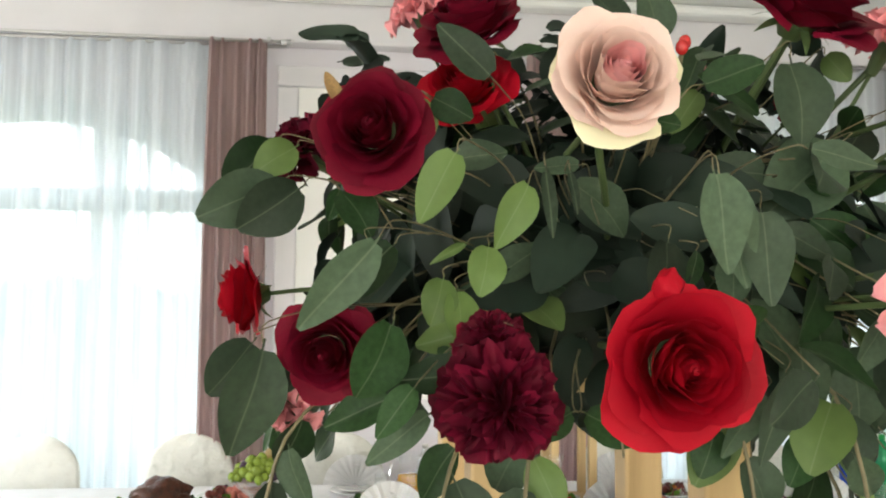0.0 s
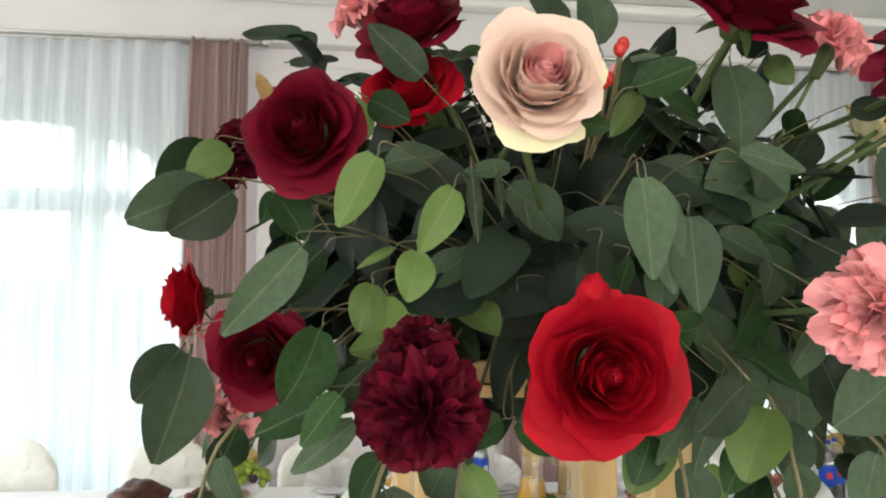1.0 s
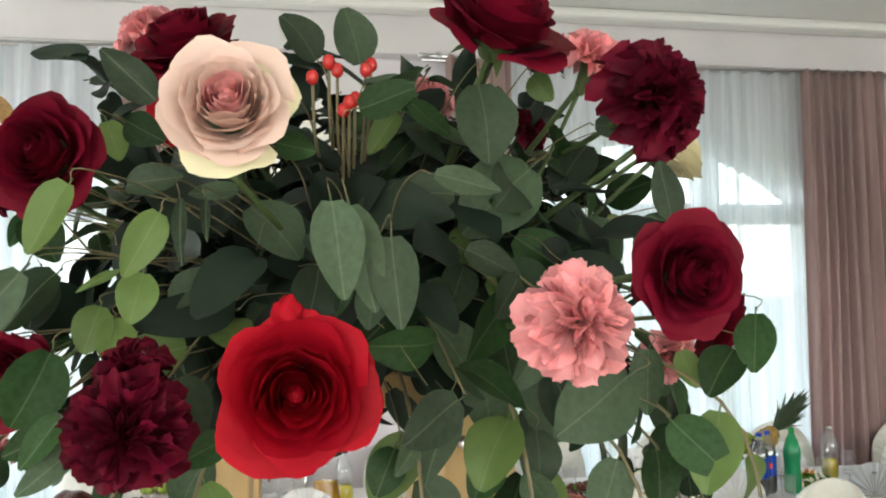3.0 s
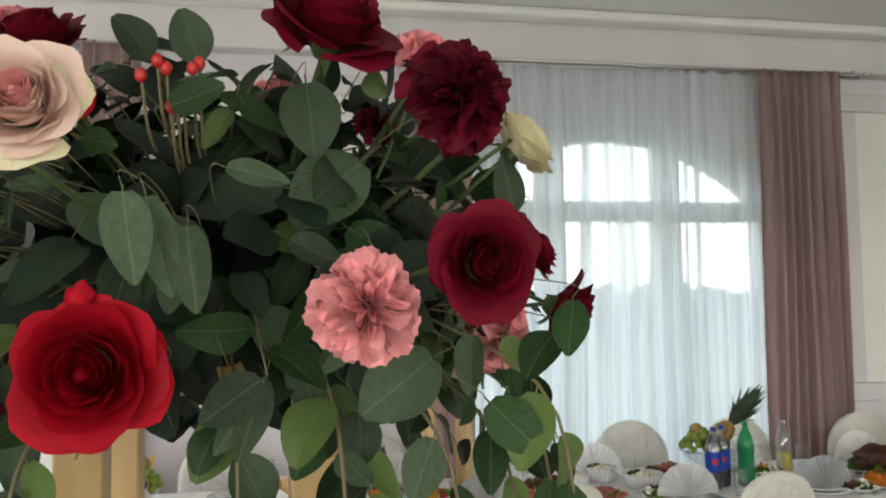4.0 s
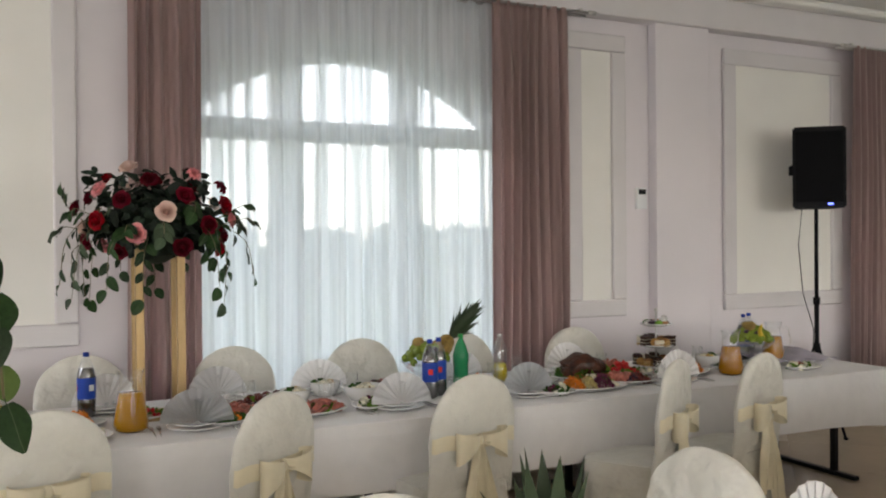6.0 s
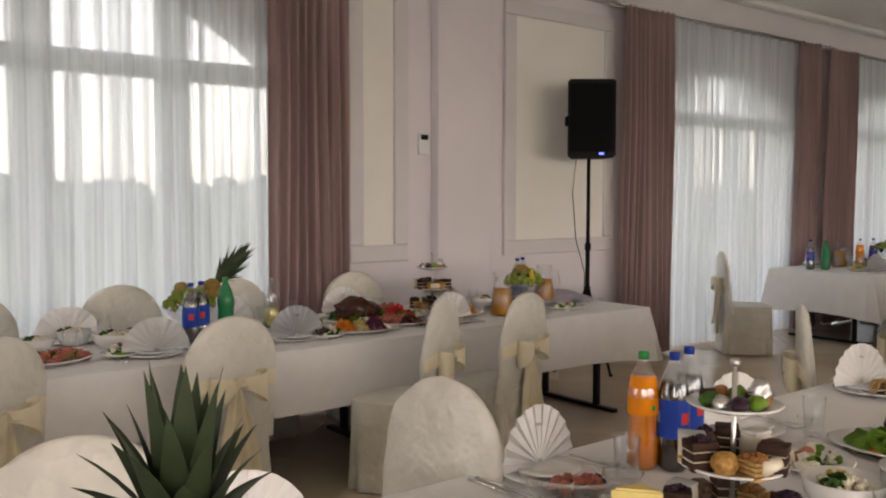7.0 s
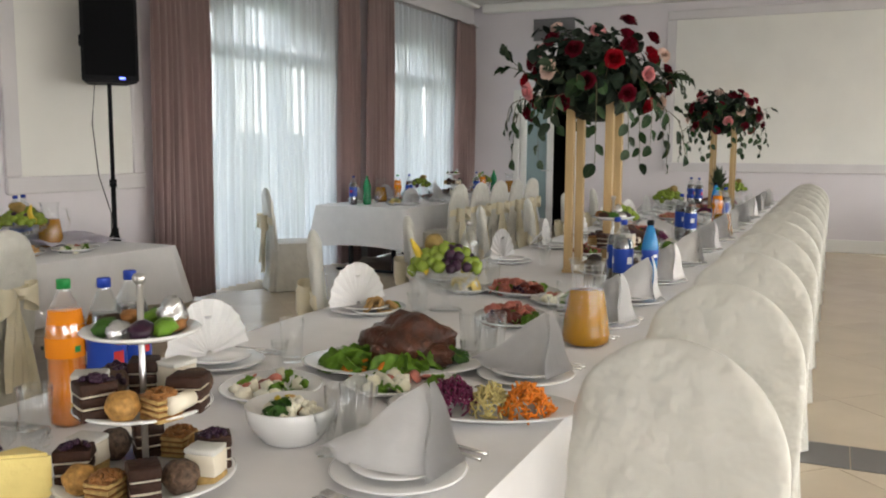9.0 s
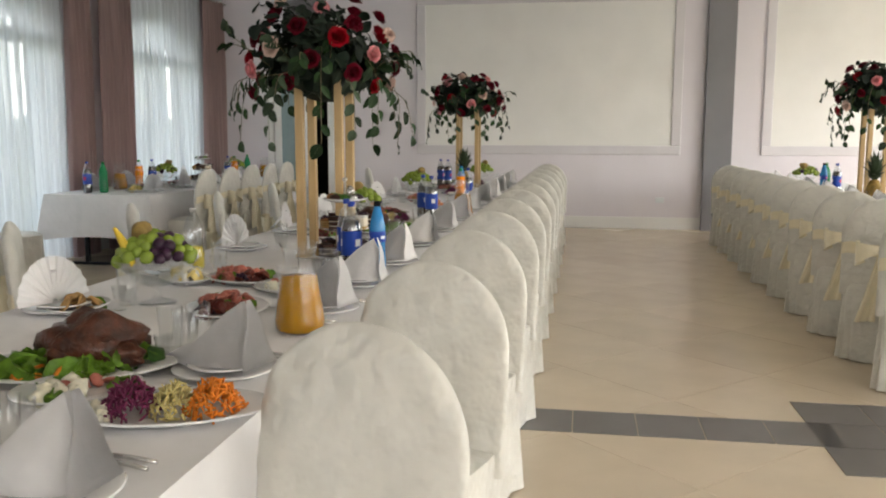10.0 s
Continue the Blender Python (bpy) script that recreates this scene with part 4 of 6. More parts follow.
    # large leaves that face the walk: stalk (x, z), tip (x, z), depth, shape, and old, young or green
    for (xa, za), (xb, zb), y, k, tint in (
            ((0.321, 1.822), (0.329, 1.766), 0.345, 2, 0), ((0.331, 1.822), (0.347, 1.759), 0.360, 3, 0), ((0.356, 1.804), (0.359, 1.749), 0.362, 2, 0), ((0.318, 1.789), (0.310, 1.748), 0.400, 1, 0), ((0.350, 1.780), (0.343, 1.748), 0.380, 4, 0),
            ((0.186, 1.830), (0.164, 1.792), 0.360, 2, 1), ((0.229, 1.817), (0.211, 1.779), 0.380, 2, 1), ((0.238, 1.827), (0.240, 1.785), 0.380, 5, 0), ((0.252, 1.825), (0.254, 1.798), 0.380, 5, 0), ((0.213, 1.785), (0.207, 1.753), 0.420, 1, 1),
            ((0.187, 1.765), (0.179, 1.735), 0.430, 1, 1), ((0.195, 1.758), (0.197, 1.726), 0.430, 1, 1), ((0.201, 1.785), (0.177, 1.771), 0.420, 5, 1), ((0.376, 1.834), (0.414, 1.825), 0.350, 3, 0), ((0.219, 1.889), (0.183, 1.921), 0.440, 2, 0),
            ((0.337, 1.880), (0.374, 1.894), 0.400, 4, 2), ((0.148, 1.788), (0.103, 1.731), 0.420, 3, 0), ((0.159, 1.786), (0.125, 1.751), 0.450, 0, 2), ((0.099, 1.828), (0.057, 1.795), 0.500, 1, 0), ((0.093, 1.859), (0.064, 1.838), 0.520, 1, 1),
            ((0.289, 1.856), (0.313, 1.849), 0.380, 4, 2), ((0.429, 1.921), (0.436, 1.860), 0.460, 1, 0), ((0.478, 1.865), (0.420, 1.814), 0.480, 1, 0), ((0.537, 1.834), (0.557, 1.788), 0.550, 1, 0), ((0.543, 1.896), (0.509, 1.853), 0.550, 1, 0),
            ((0.613, 1.826), (0.600, 1.877), 0.550, 2, 0), ((0.620, 1.837), (0.581, 1.790), 0.550, 1, 0), ((0.415, 1.800), (0.455, 1.782), 0.460, 2, 0), ((0.483, 1.790), (0.525, 1.808), 0.520, 4, 2), ((0.517, 1.719), (0.463, 1.681), 0.400, 1, 0),
            ((0.464, 1.724), (0.484, 1.671), 0.420, 0, 0), ((0.558, 1.682), (0.599, 1.641), 0.450, 4, 2), ((0.429, 1.728), (0.430, 1.672), 0.455, 0, 0), ((0.440, 1.752), (0.451, 1.701), 0.460, 2, 2), ((0.401, 1.708), (0.385, 1.650), 0.420, 3, 0),
            ((0.397, 1.695), (0.368, 1.652), 0.440, 3, 0), ((0.467, 1.678), (0.467, 1.636), 0.460, 1, 0), ((0.629, 1.757), (0.619, 1.712), 0.450, 4, 2), ((0.619, 1.731), (0.589, 1.698), 0.460, 1, 2), ((0.583, 1.728), (0.592, 1.699), 0.480, 4, 1),
            ((0.556, 1.731), (0.546, 1.683), 0.470, 2, 0), ((0.508, 1.886), (0.534, 1.884), 0.450, 4, 0), ((0.266, 1.683), (0.234, 1.669), 0.420, 0, 2), ((0.270, 1.683), (0.301, 1.666), 0.420, 1, 2), ((0.369, 1.670), (0.354, 1.639), 0.450, 1, 2),
            ((0.170, 1.699), (0.146, 1.671), 0.420, 2, 2), ((0.181, 1.682), (0.141, 1.654), 0.430, 3, 0), ((0.183, 1.893), (0.211, 1.876), 0.500, 1, 2), ((0.172, 1.894), (0.185, 1.863), 0.500, 4, 1), ((0.320, 1.930), (0.296, 1.963), 0.480, 1, 0),
            ((0.351, 1.933), (0.339, 1.976), 0.500, 1, 0), ((0.478, 1.936), (0.490, 1.913), 0.500, 1, 1), ((0.270, 1.830), (0.307, 1.795), 0.450, 1, 0), ((0.270, 1.833), (0.241, 1.830), 0.420, 3, 0), ((0.221, 1.760), (0.251, 1.787), 0.460, 0, 0),
            ((0.122, 1.826), (0.116, 1.804), 0.500, 2, 2), ((0.192, 1.839), (0.228, 1.847), 0.460, 0, 0), ((0.417, 1.838), (0.367, 1.839), 0.470, 0, 0), ((0.335, 1.781), (0.328, 1.756), 0.400, 3, 2),
            ((0.077, 1.724), (0.063, 1.652), 0.460, 0, 0), ((0.070, 1.724), (0.043, 1.688), 0.480, 1, 0), ((0.085, 1.830), (0.029, 1.802), 0.500, 4, 0), ((0.079, 1.865), (0.041, 1.829), 0.540, 1, 2), ((0.141, 1.790), (0.137, 1.749), 0.470, 1, 0),
            ((0.121, 1.827), (0.145, 1.795), 0.500, 1, 2), ((0.158, 1.739), (0.138, 1.690), 0.440, 1, 2), ((0.459, 1.814), (0.512, 1.777), 0.500, 0, 2), ((0.480, 1.725), (0.484, 1.663), 0.480, 1, 0), ((0.442, 1.665), (0.419, 1.630), 0.460, 4, 2)):
        base, tip = at((xa, y, za)), at((xb, y - 0.012, zb))
        d = tip - base
        n = (Vector((0.35, -0.2, 1.8)) - Vector((xa, y, za))).normalized() + Vector((rnd.uniform(-0.35, 0.35), 0, rnd.uniform(-0.1, 0.5)))
        part("twig", tube([base + d * 0.06, base - d * 0.15, (base - d * 0.15).lerp(base * 0.65, 0.5) + Vector((rnd.uniform(-0.006, 0.006), 0, 0.006)), base * 0.6], lambda t: 0.0004 + 0.0003 * t, 5), M_TWIG, b)
        put("leaf", LEAVES[k], (M_LEAF, M_LEAFL, M_LEAF_GREEN)[tint], b, ("", "young light green eucalyptus leaf", "")[tint], leaf_pose(base, d, n, d.length))
    put("leaf", LEAVES[3], M_NUTLEAF, b, "dry brown curled leaf", leaf_pose(at((0.122, 0.470, 1.874)), (-0.35, 0, 1), (0.2, -1, 0.2), 0.028))
    part("stem", tube([at((0.122, 0.470, 1.876)), at((0.126, 0.478, 1.85)), at((0.16, 0.52, 1.80))], 0.0008, 5), M_TWIG, b)
    part("folded_petal", blob((0, 0, 0), (0.0075, 0.005, 0.011), 12, 0.4, 2), M_ROSE_RED, b, m=Matrix.Translation(at((0.298, 0.350, 1.756))))
    # loose tendrils across the front
    for i in range(11):
        a = Vector((rnd.uniform(0.16, 0.5), 0.53, rnd.uniform(1.72, 1.85)))
        e = a + Vector((rnd.uniform(-0.07, 0.05), rnd.uniform(-0.15, -0.1), rnd.uniform(-0.06, 0.04)))
        part("tendril", tube([at(a), at(a.lerp(e, 0.35)) + Vector((0.008, 0, 0.012)), at(a.lerp(e, 0.7)) + Vector((-0.004, 0, 0.010)), at(e)], lambda t: 0.0006 - 0.0003 * t, 5), M_TWIG, b)
    # branching twigs that carry the rest of the foliage
    count = 0
    for i in range(72):
        th = rnd.random() * 2 * math.pi
        zz = rnd.uniform(-0.45, 0.9)
        rr = math.sqrt(1 - zz * zz)
        d = Vector((rr * math.cos(th), rr * math.sin(th), zz))
        e = Vector((d.x * 0.30, d.y * 0.31, d.z * 0.2))
        root = e * 0.35
        sag = Vector((0, 0, -0.05 - 0.05 * rnd.random())) if zz < 0.2 else Vector((0, 0, 0.01))
        end = e * rnd.uniform(0.78, 1.02) + sag
        mid = (root + end) / 2 + Vector((0, 0, 0.025))
        part("twig", tube([root, mid, end], lambda t: 0.0015 - 0.0008 * t, 5), M_TWIG, b)
        for j in range(6):
            if count >= 330:
                break
            t = 0.35 + 0.65 * j / 5
            p = root.lerp(mid, min(1, t * 2)) if t < 0.5 else mid.lerp(end, t * 2 - 1)
            side = d.cross(Vector((0, 0, 1))).normalized() * (1 if j % 2 else -1)
            tip = (side * 0.8 + d * rnd.uniform(0.2, 0.9) + Vector((0, 0, rnd.uniform(-1.1, 0.1)))).normalized()
            nrm = d + Vector((rnd.uniform(-0.6, 0.6), rnd.uniform(-0.6, 0.6), rnd.uniform(-0.2, 0.7)))
            put("leaf", LEAVES[rnd.choice((0, 1, 2, 2, 3, 4))], rnd.choice((M_LEAF, M_LEAF, M_LEAF, M_LEAF_GREEN, M_LEAF_GREEN, M_LEAF_GREEN, M_LEAFL)), b, "", leaf_pose(p, tip, nrm, rnd.uniform(0.038, 0.068)))
            count += 1
    # hanging sprays under the rim
    for x, y, z, l in ((0.52, 0.44, 1.66, 0.2), (0.58, 0.52, 1.65, 0.22), (0.63, 0.60, 1.66, 0.2), (0.47, 0.5, 1.64, 0.19), (0.10, 0.52, 1.67, 0.12), (0.67, 0.7, 1.68, 0.22), (0.38, 0.45, 1.68, 0.16), (0.445, 0.44, 1.69, 0.21), (0.25, 0.46, 1.67, 0.10), (0.60, 0.45, 1.69, 0.2), (0.2, 0.45, 1.66, 0.1), (0.55, 0.8, 1.65, 0.2)):
        p0 = at((x, y, z))
        dirn = Vector((p0.x, p0.y, 0)).normalized()
        pts = [p0 * 0.6 + Vector((0, 0, 0.03)), p0, p0 + dirn * 0.03 + Vector((0, 0, -l * 0.5)), p0 + dirn * 0.04 + Vector((0, 0, -l))]
        part("twig", tube(pts, 0.0014, 5), M_TWIG, b)
        for j in range(7):
            t = j / 6
            p = pts[1].lerp(pts[3], t) + dirn * 0.012 * math.sin(t * 3.1)
            side = Vector((-dirn.y, dirn.x, 0)) * (1 if j % 2 else -1)
            tip = side * rnd.uniform(0.3, 0.8) + Vector((0, 0, -1)) + dirn * rnd.uniform(-0.2, 0.3)
            put("leaf", LEAVES[rnd.choice((0, 1, 4))], rnd.choice((M_LEAF, M_LEAF_GREEN, M_LEAF_GREEN, M_LEAFL)), b, "", leaf_pose(p, tip, Vector((0, -1, 0.2)) + Vector((rnd.uniform(-0.7, 0.7), 0, 0)), rnd.uniform(0.04, 0.065)))
    # inner leaves, too deep to tell apart, coloured dark for the shade in there
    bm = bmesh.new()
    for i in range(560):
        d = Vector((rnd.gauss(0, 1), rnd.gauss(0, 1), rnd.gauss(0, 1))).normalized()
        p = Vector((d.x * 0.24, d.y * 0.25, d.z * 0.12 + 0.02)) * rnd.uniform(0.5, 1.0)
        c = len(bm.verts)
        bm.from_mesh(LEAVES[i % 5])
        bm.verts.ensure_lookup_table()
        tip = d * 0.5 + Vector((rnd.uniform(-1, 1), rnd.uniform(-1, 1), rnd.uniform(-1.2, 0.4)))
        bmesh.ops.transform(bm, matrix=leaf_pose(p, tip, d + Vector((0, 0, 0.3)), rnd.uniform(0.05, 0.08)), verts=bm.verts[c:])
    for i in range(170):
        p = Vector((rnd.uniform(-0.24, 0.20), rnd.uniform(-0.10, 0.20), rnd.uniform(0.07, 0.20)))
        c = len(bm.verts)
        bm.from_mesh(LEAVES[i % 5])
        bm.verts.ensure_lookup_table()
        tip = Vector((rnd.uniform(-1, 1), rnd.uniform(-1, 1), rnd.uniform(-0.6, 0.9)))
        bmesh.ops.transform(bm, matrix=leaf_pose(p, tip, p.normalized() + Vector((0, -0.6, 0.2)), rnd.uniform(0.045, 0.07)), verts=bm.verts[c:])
    tagged(part("inner_foliage", bm, M_LEAF_SHADED, b, "dense green inner leaves darkened for the shade inside"), kind="stuff")
    return b


stand(0.345, 0.71)
hero_bouquet()


def far_bouquet(x, y, seed):
    rnd = random.Random(seed)
    C = Vector((x, y, 1.72))
    b = thing("flower_arrangement", "red and pink rose arrangement with trailing eucalyptus on stand", "flower arrangement", Matrix.Translation(C), "flower arrangements on stands")
    # core and inner leaves take the darkened colour in place of deep shade
    part("floral_foam", blob((0, 0, -0.06), (0.18, 0.18, 0.12), 12, 0.5, seed), M_LEAF_SHADED, b, "green foam core darkened for the shade inside")
    put("inner_foliage", bpy.data.meshes["inner_foliage"], M_LEAF_SHADED, b, m=Matrix.Diagonal((1.3, 1.3, 1.25, 1)))["kind"] = "stuff"
    kinds = [M_ROSE_DARK, M_ROSE_RED, M_CARN_PINK, M_ROSE_DARK, M_ROSE_PALE, M_ROSE_DARK]
    for i in range(36):
        zz = -0.5 + 1.4 * (i + 0.5) / 36
        rr = math.sqrt(max(0.05, 1 - zz * zz))
        th = i * 2.39996 + seed
        d = Vector((rr * math.cos(th), rr * math.sin(th), zz))
        p = Vector((d.x * 0.36, d.y * 0.36, d.z * 0.30)) * rnd.uniform(0.88, 1.05)
        mat = kinds[i % len(kinds)]
        me = CARN[i % 2] if i % 5 == 2 else ROSE_FAR
        lab = {M_ROSE_DARK: "deep crimson bloom", M_ROSE_RED: "scarlet bloom", M_CARN_PINK: "pink bloom", M_ROSE_PALE: "pale pink bloom"}[mat]
        put("carnation" if i % 5 == 2 else "rose", me, mat, b, lab, facing(p, d, i, rnd.uniform(0.8, 1.0)))
    for i in range(30):
        th = i * 2.39996 + 1
        d = Vector((math.cos(th), math.sin(th), 0))
        low = i % 2
        p0 = d * 0.27 + Vector((0, 0, rnd.uniform(-0.1, 0.08)))
        end = d * rnd.uniform(0.36, 0.5) + Vector((0, 0, -rnd.uniform(0.2, 0.42) if low else rnd.uniform(-0.08, 0.14)))
        mid = p0.lerp(end, 0.5) + d * 0.06 + Vector((0, 0, 0.04))
        part("twig", tube([p0, mid, end], 0.0018, 4), M_TWIG, b)
        for j in range(7):
            t = j / 6
            p = p0.lerp(mid, t * 2) if t < 0.5 else mid.lerp(end, t * 2 - 1)
            side = Vector((-d.y, d.x, 0)) * (1 if j % 2 else -1)
            put("leaf", LEAVES[j % 5], M_LEAF if i % 3 == 0 else M_LEAF_GREEN, b, "", leaf_pose(p, side * 0.7 + (end - mid).normalized(), d + Vector((0, 0, 0.4)), rnd.uniform(0.058, 0.085)))
    return b


for x, y, seed in ((5.9, 0.86, 2), (10.9, 0.8, 3), (1.28, 4.25, 4), (9.9, -3.0, 5), (-1.6, 0.9, 6)):
    stand(x, y)
    far_bouquet(x, y, seed)


# ---- tableware and food ----
M_CHINA = material("white_porcelain", (0.82, 0.81, 0.80), 0.15, vary=0.02, coat=0.4)
M_NAPKIN = material("white_folded_napkin", (0.90, 0.885, 0.88), 0.8, vary=0.03, scale=15, bump=0.3, bump_scale=30, translucent=0.12)
M_LILAC = material("lilac_organza", (0.78, 0.73, 0.82), 0.6, vary=0.06, scale=9, sheen=0.3)
M_CRYSTAL = clear("drinking_glass", (0.97, 0.98, 0.98), 0.04, 0.02)
M_PET = clear("clear_bottle_plastic", (0.9, 0.93, 0.95), 0.17, 0.10)
M_FOIL = material("crinkled_foil", (0.75, 0.75, 0.76), 0.2, 1.0, vary=0.1, bump=0.5, bump_scale=120)
def food(name, colour, rough=0.55, vary=0.25, scale=40, island=0.2, bump=0.3, coat=0.0):
    return material(name, colour, rough, spec=0.3, vary=vary, scale=scale, island=island, bump=bump, bump_scale=90, coat=coat)
M_ORANGE = food("orange_soda", (0.85, 0.26, 0.015), 0.12, 0.03, 5, 0, 0)
M_COLA = food("cola", (0.018, 0.010, 0.008), 0.1, 0.05, 5, 0, 0)
M_JUICE = food("orange_juice", (0.43, 0.20, 0.0), 0.25, 0.05, 8, 0, 0.03)
M_AMBER = food("amber_juice", (0.38, 0.16, 0.004), 0.2, 0.05, 8, 0, 0)
M_LEMON = food("lemon_drink", (0.85, 0.68, 0.06), 0.2, 0.05, 8, 0, 0)
M_BLUE = food("blue_label", (0.015, 0.06, 0.38), 0.3, 0.03, 8, 0, 0)
M_CYAN = food("blue_bottle_plastic", (0.03, 0.22, 0.50), 0.15, 0.05, 8, 0, 0)
M_GREENB = food("green_bottle_plastic", (0.02, 0.22, 0.09), 0.15, 0.05, 8, 0, 0)
M_WHITE = food("white_print", (0.8, 0.8, 0.8), 0.4, 0.02, 8, 0, 0)
M_REDP = food("red_print", (0.6, 0.03, 0.03), 0.4, 0.02, 8, 0, 0)
M_GRAPE = food("green_grape", (0.21, 0.28, 0.04), 0.25, 0.12, 30, 0, 0.02)
M_PLUM = food("dark_grape", (0.035, 0.012, 0.03), 0.3, 0.2, 30, 0, 0.02)
M_BANANA = food("banana_skin", (0.68, 0.48, 0.05), 0.45, 0.12, 20, 0, 0.05)
M_PEAR = food("brown_pear_skin", (0.30, 0.20, 0.06), 0.5)
M_SALAD = food("lettuce", (0.11, 0.22, 0.02), 0.45, 0.35, 25)
M_HERB = food("parsley", (0.035, 0.10, 0.012), 0.5, 0.35, 40)
M_ROAST = food("glazed_roast_meat", (0.062, 0.016, 0.006), 0.3, 0.6, 26, 0, 0.8, 0.2)
M_CARROT = food("grated_carrot", (0.80, 0.24, 0.025), 0.5)
M_BEET = food("red_cabbage_salad", (0.16, 0.02, 0.07), 0.45)
M_SLAW = food("pale_slaw", (0.62, 0.52, 0.22), 0.5)
M_CHOC = food("chocolate_sponge", (0.040, 0.015, 0.008), 0.6, 0.3, 60, 0, 0.3)
M_CREAM = food("whipped_cream", (0.82, 0.74, 0.60), 0.5, 0.06, 20, 0.05, 0.1)
M_CARAMEL = food("caramel_cake", (0.30, 0.13, 0.04), 0.5, 0.3, 50, 0, 0.3)
M_SPONGE = food("golden_sponge", (0.52, 0.34, 0.13), 0.6, 0.25, 60, 0, 0.35)
M_CHOCNUT = food("flaked_chocolate", (0.12, 0.075, 0.05), 0.6, 0.6, 90, 0, 0.6)
M_NUT = food("nut_biscuit", (0.40, 0.21, 0.06), 0.6, 0.4, 70)
M_HAM = food("sliced_ham", (0.48, 0.16, 0.12), 0.4, 0.3, 25)
M_SALAMI = food("dark_sausage", (0.14, 0.03, 0.022), 0.4, 0.35, 30)
M_CHEESE = food("yellow_cheese", (0.80, 0.64, 0.24), 0.5, 0.08, 12)
M_FETA = food("white_cheese", (0.84, 0.82, 0.76), 0.5, 0.05, 20)
M_EGG = food("stuffed_egg", (0.80, 0.76, 0.62), 0.45, 0.12, 40)
M_PINE = food("pineapple_skin", (0.30, 0.19, 0.05), 0.6, 0.4, 30, 0, 0.6)
M_CROWN = food("pineapple_leaf", (0.036, 0.055, 0.027), 0.5, 0.3, 14, 0, 0.1)
M_BREAD = food("bread_crust", (0.50, 0.30, 0.12), 0.6, 0.3, 20)
M_CAPG = food("green_cap", (0.015, 0.25, 0.06), 0.4, 0.03, 8, 0, 0)
M_CAPB = food("blue_cap", (0.015, 0.05, 0.35), 0.4, 0.03, 8, 0, 0)
T = 0.7515


def heap(n, radii, size, seed, shape="chunk", dome=0.5):
    """A mound of small pieces, joined."""
    rnd = random.Random(seed)
    bm = bmesh.new()
    for i in range(n):
        a, q = rnd.random() * 6.283, math.sqrt(rnd.random())
        x, y = q * math.cos(a) * radii[0], q * math.sin(a) * radii[1]
        z = radii[2] * (1 - q * q) * (dome + (1 - dome) * rnd.random()) + size * 0.3
        rot = Euler((rnd.uniform(-1.2, 1.2), rnd.uniform(-1.2, 1.2), rnd.random() * 6)).to_matrix().to_4x4()
        if shape == "shred":
            m = Matrix.Translation((x, y, z)) @ rot
            k = [bm.verts.new(m @ Vector((i * size * 1.3, j * size * 0.22, l * size * 0.22))) for i in (-1, 1) for j, l in ((-1, -1), (1, -1), (1, 1), (-1, 1))]
            for f in ((3, 2, 1, 0), (4, 5, 6, 7), (0, 1, 5, 4), (1, 2, 6, 5), (2, 3, 7, 6), (3, 0, 4, 7)):
                bm.faces.new([k[q] for q in f])
            continue
        elif shape == "leaf":
            r = {"verts": []}
            c = len(bm.verts)
            bm.from_mesh(LEAVES[i % 2])
            bm.verts.ensure_lookup_table()
            r["verts"] = bm.verts[c:]
            for v in r["verts"]:
                v.co = (v.co - Vector((0, 0.5, 0))) * size * 2 + Vector((0, 0, size * 0.5 * math.sin(v.co.y * 14 + v.co.x * 17) * 0.4))
        elif shape == "slice":
            r = bmesh.ops.create_cone(bm, cap_ends=True, segments=9, radius1=size, radius2=size * 0.95, depth=size * 0.18)
        else:
            r = bmesh.ops.create_icosphere(bm, subdivisions=1, radius=size)
            for v in r["verts"]:
                v.co *= rnd.uniform(0.7, 1.2)
        bmesh.ops.transform(bm, matrix=Matrix.Translation((x, y, z)) @ rot, verts=r["verts"])
    return bm


def oval(rx, ry, depth=0.022, rim=0.006):
    bm = lathe([(0, 0.0), (0.55, 0.0), (0.62, 0.004), (0.97, depth), (1.0, depth + rim * 0.5), (0.97, depth + rim), (0.62, 0.010), (0.0, 0.008)], 40)
    for v in bm.verts:
        v.co = Vector((v.co.x * rx, v.co.y * ry, v.co.z))
    return bm


def plate_thing(x, y, turn=0, r=0.135):
    p = thing("dinner_plate", "white porcelain dinner plate laid on the tablecloth", "plate", pose(x, y, T, 0, 0, turn), "dinner plates")
    part("plate", oval(r, r, 0.014), M_CHINA, p)
    part("side_plate", oval(r * 0.72, r * 0.72, 0.012), M_CHINA, p, m=Matrix.Translation((0, 0, 0.0145)))
    return p


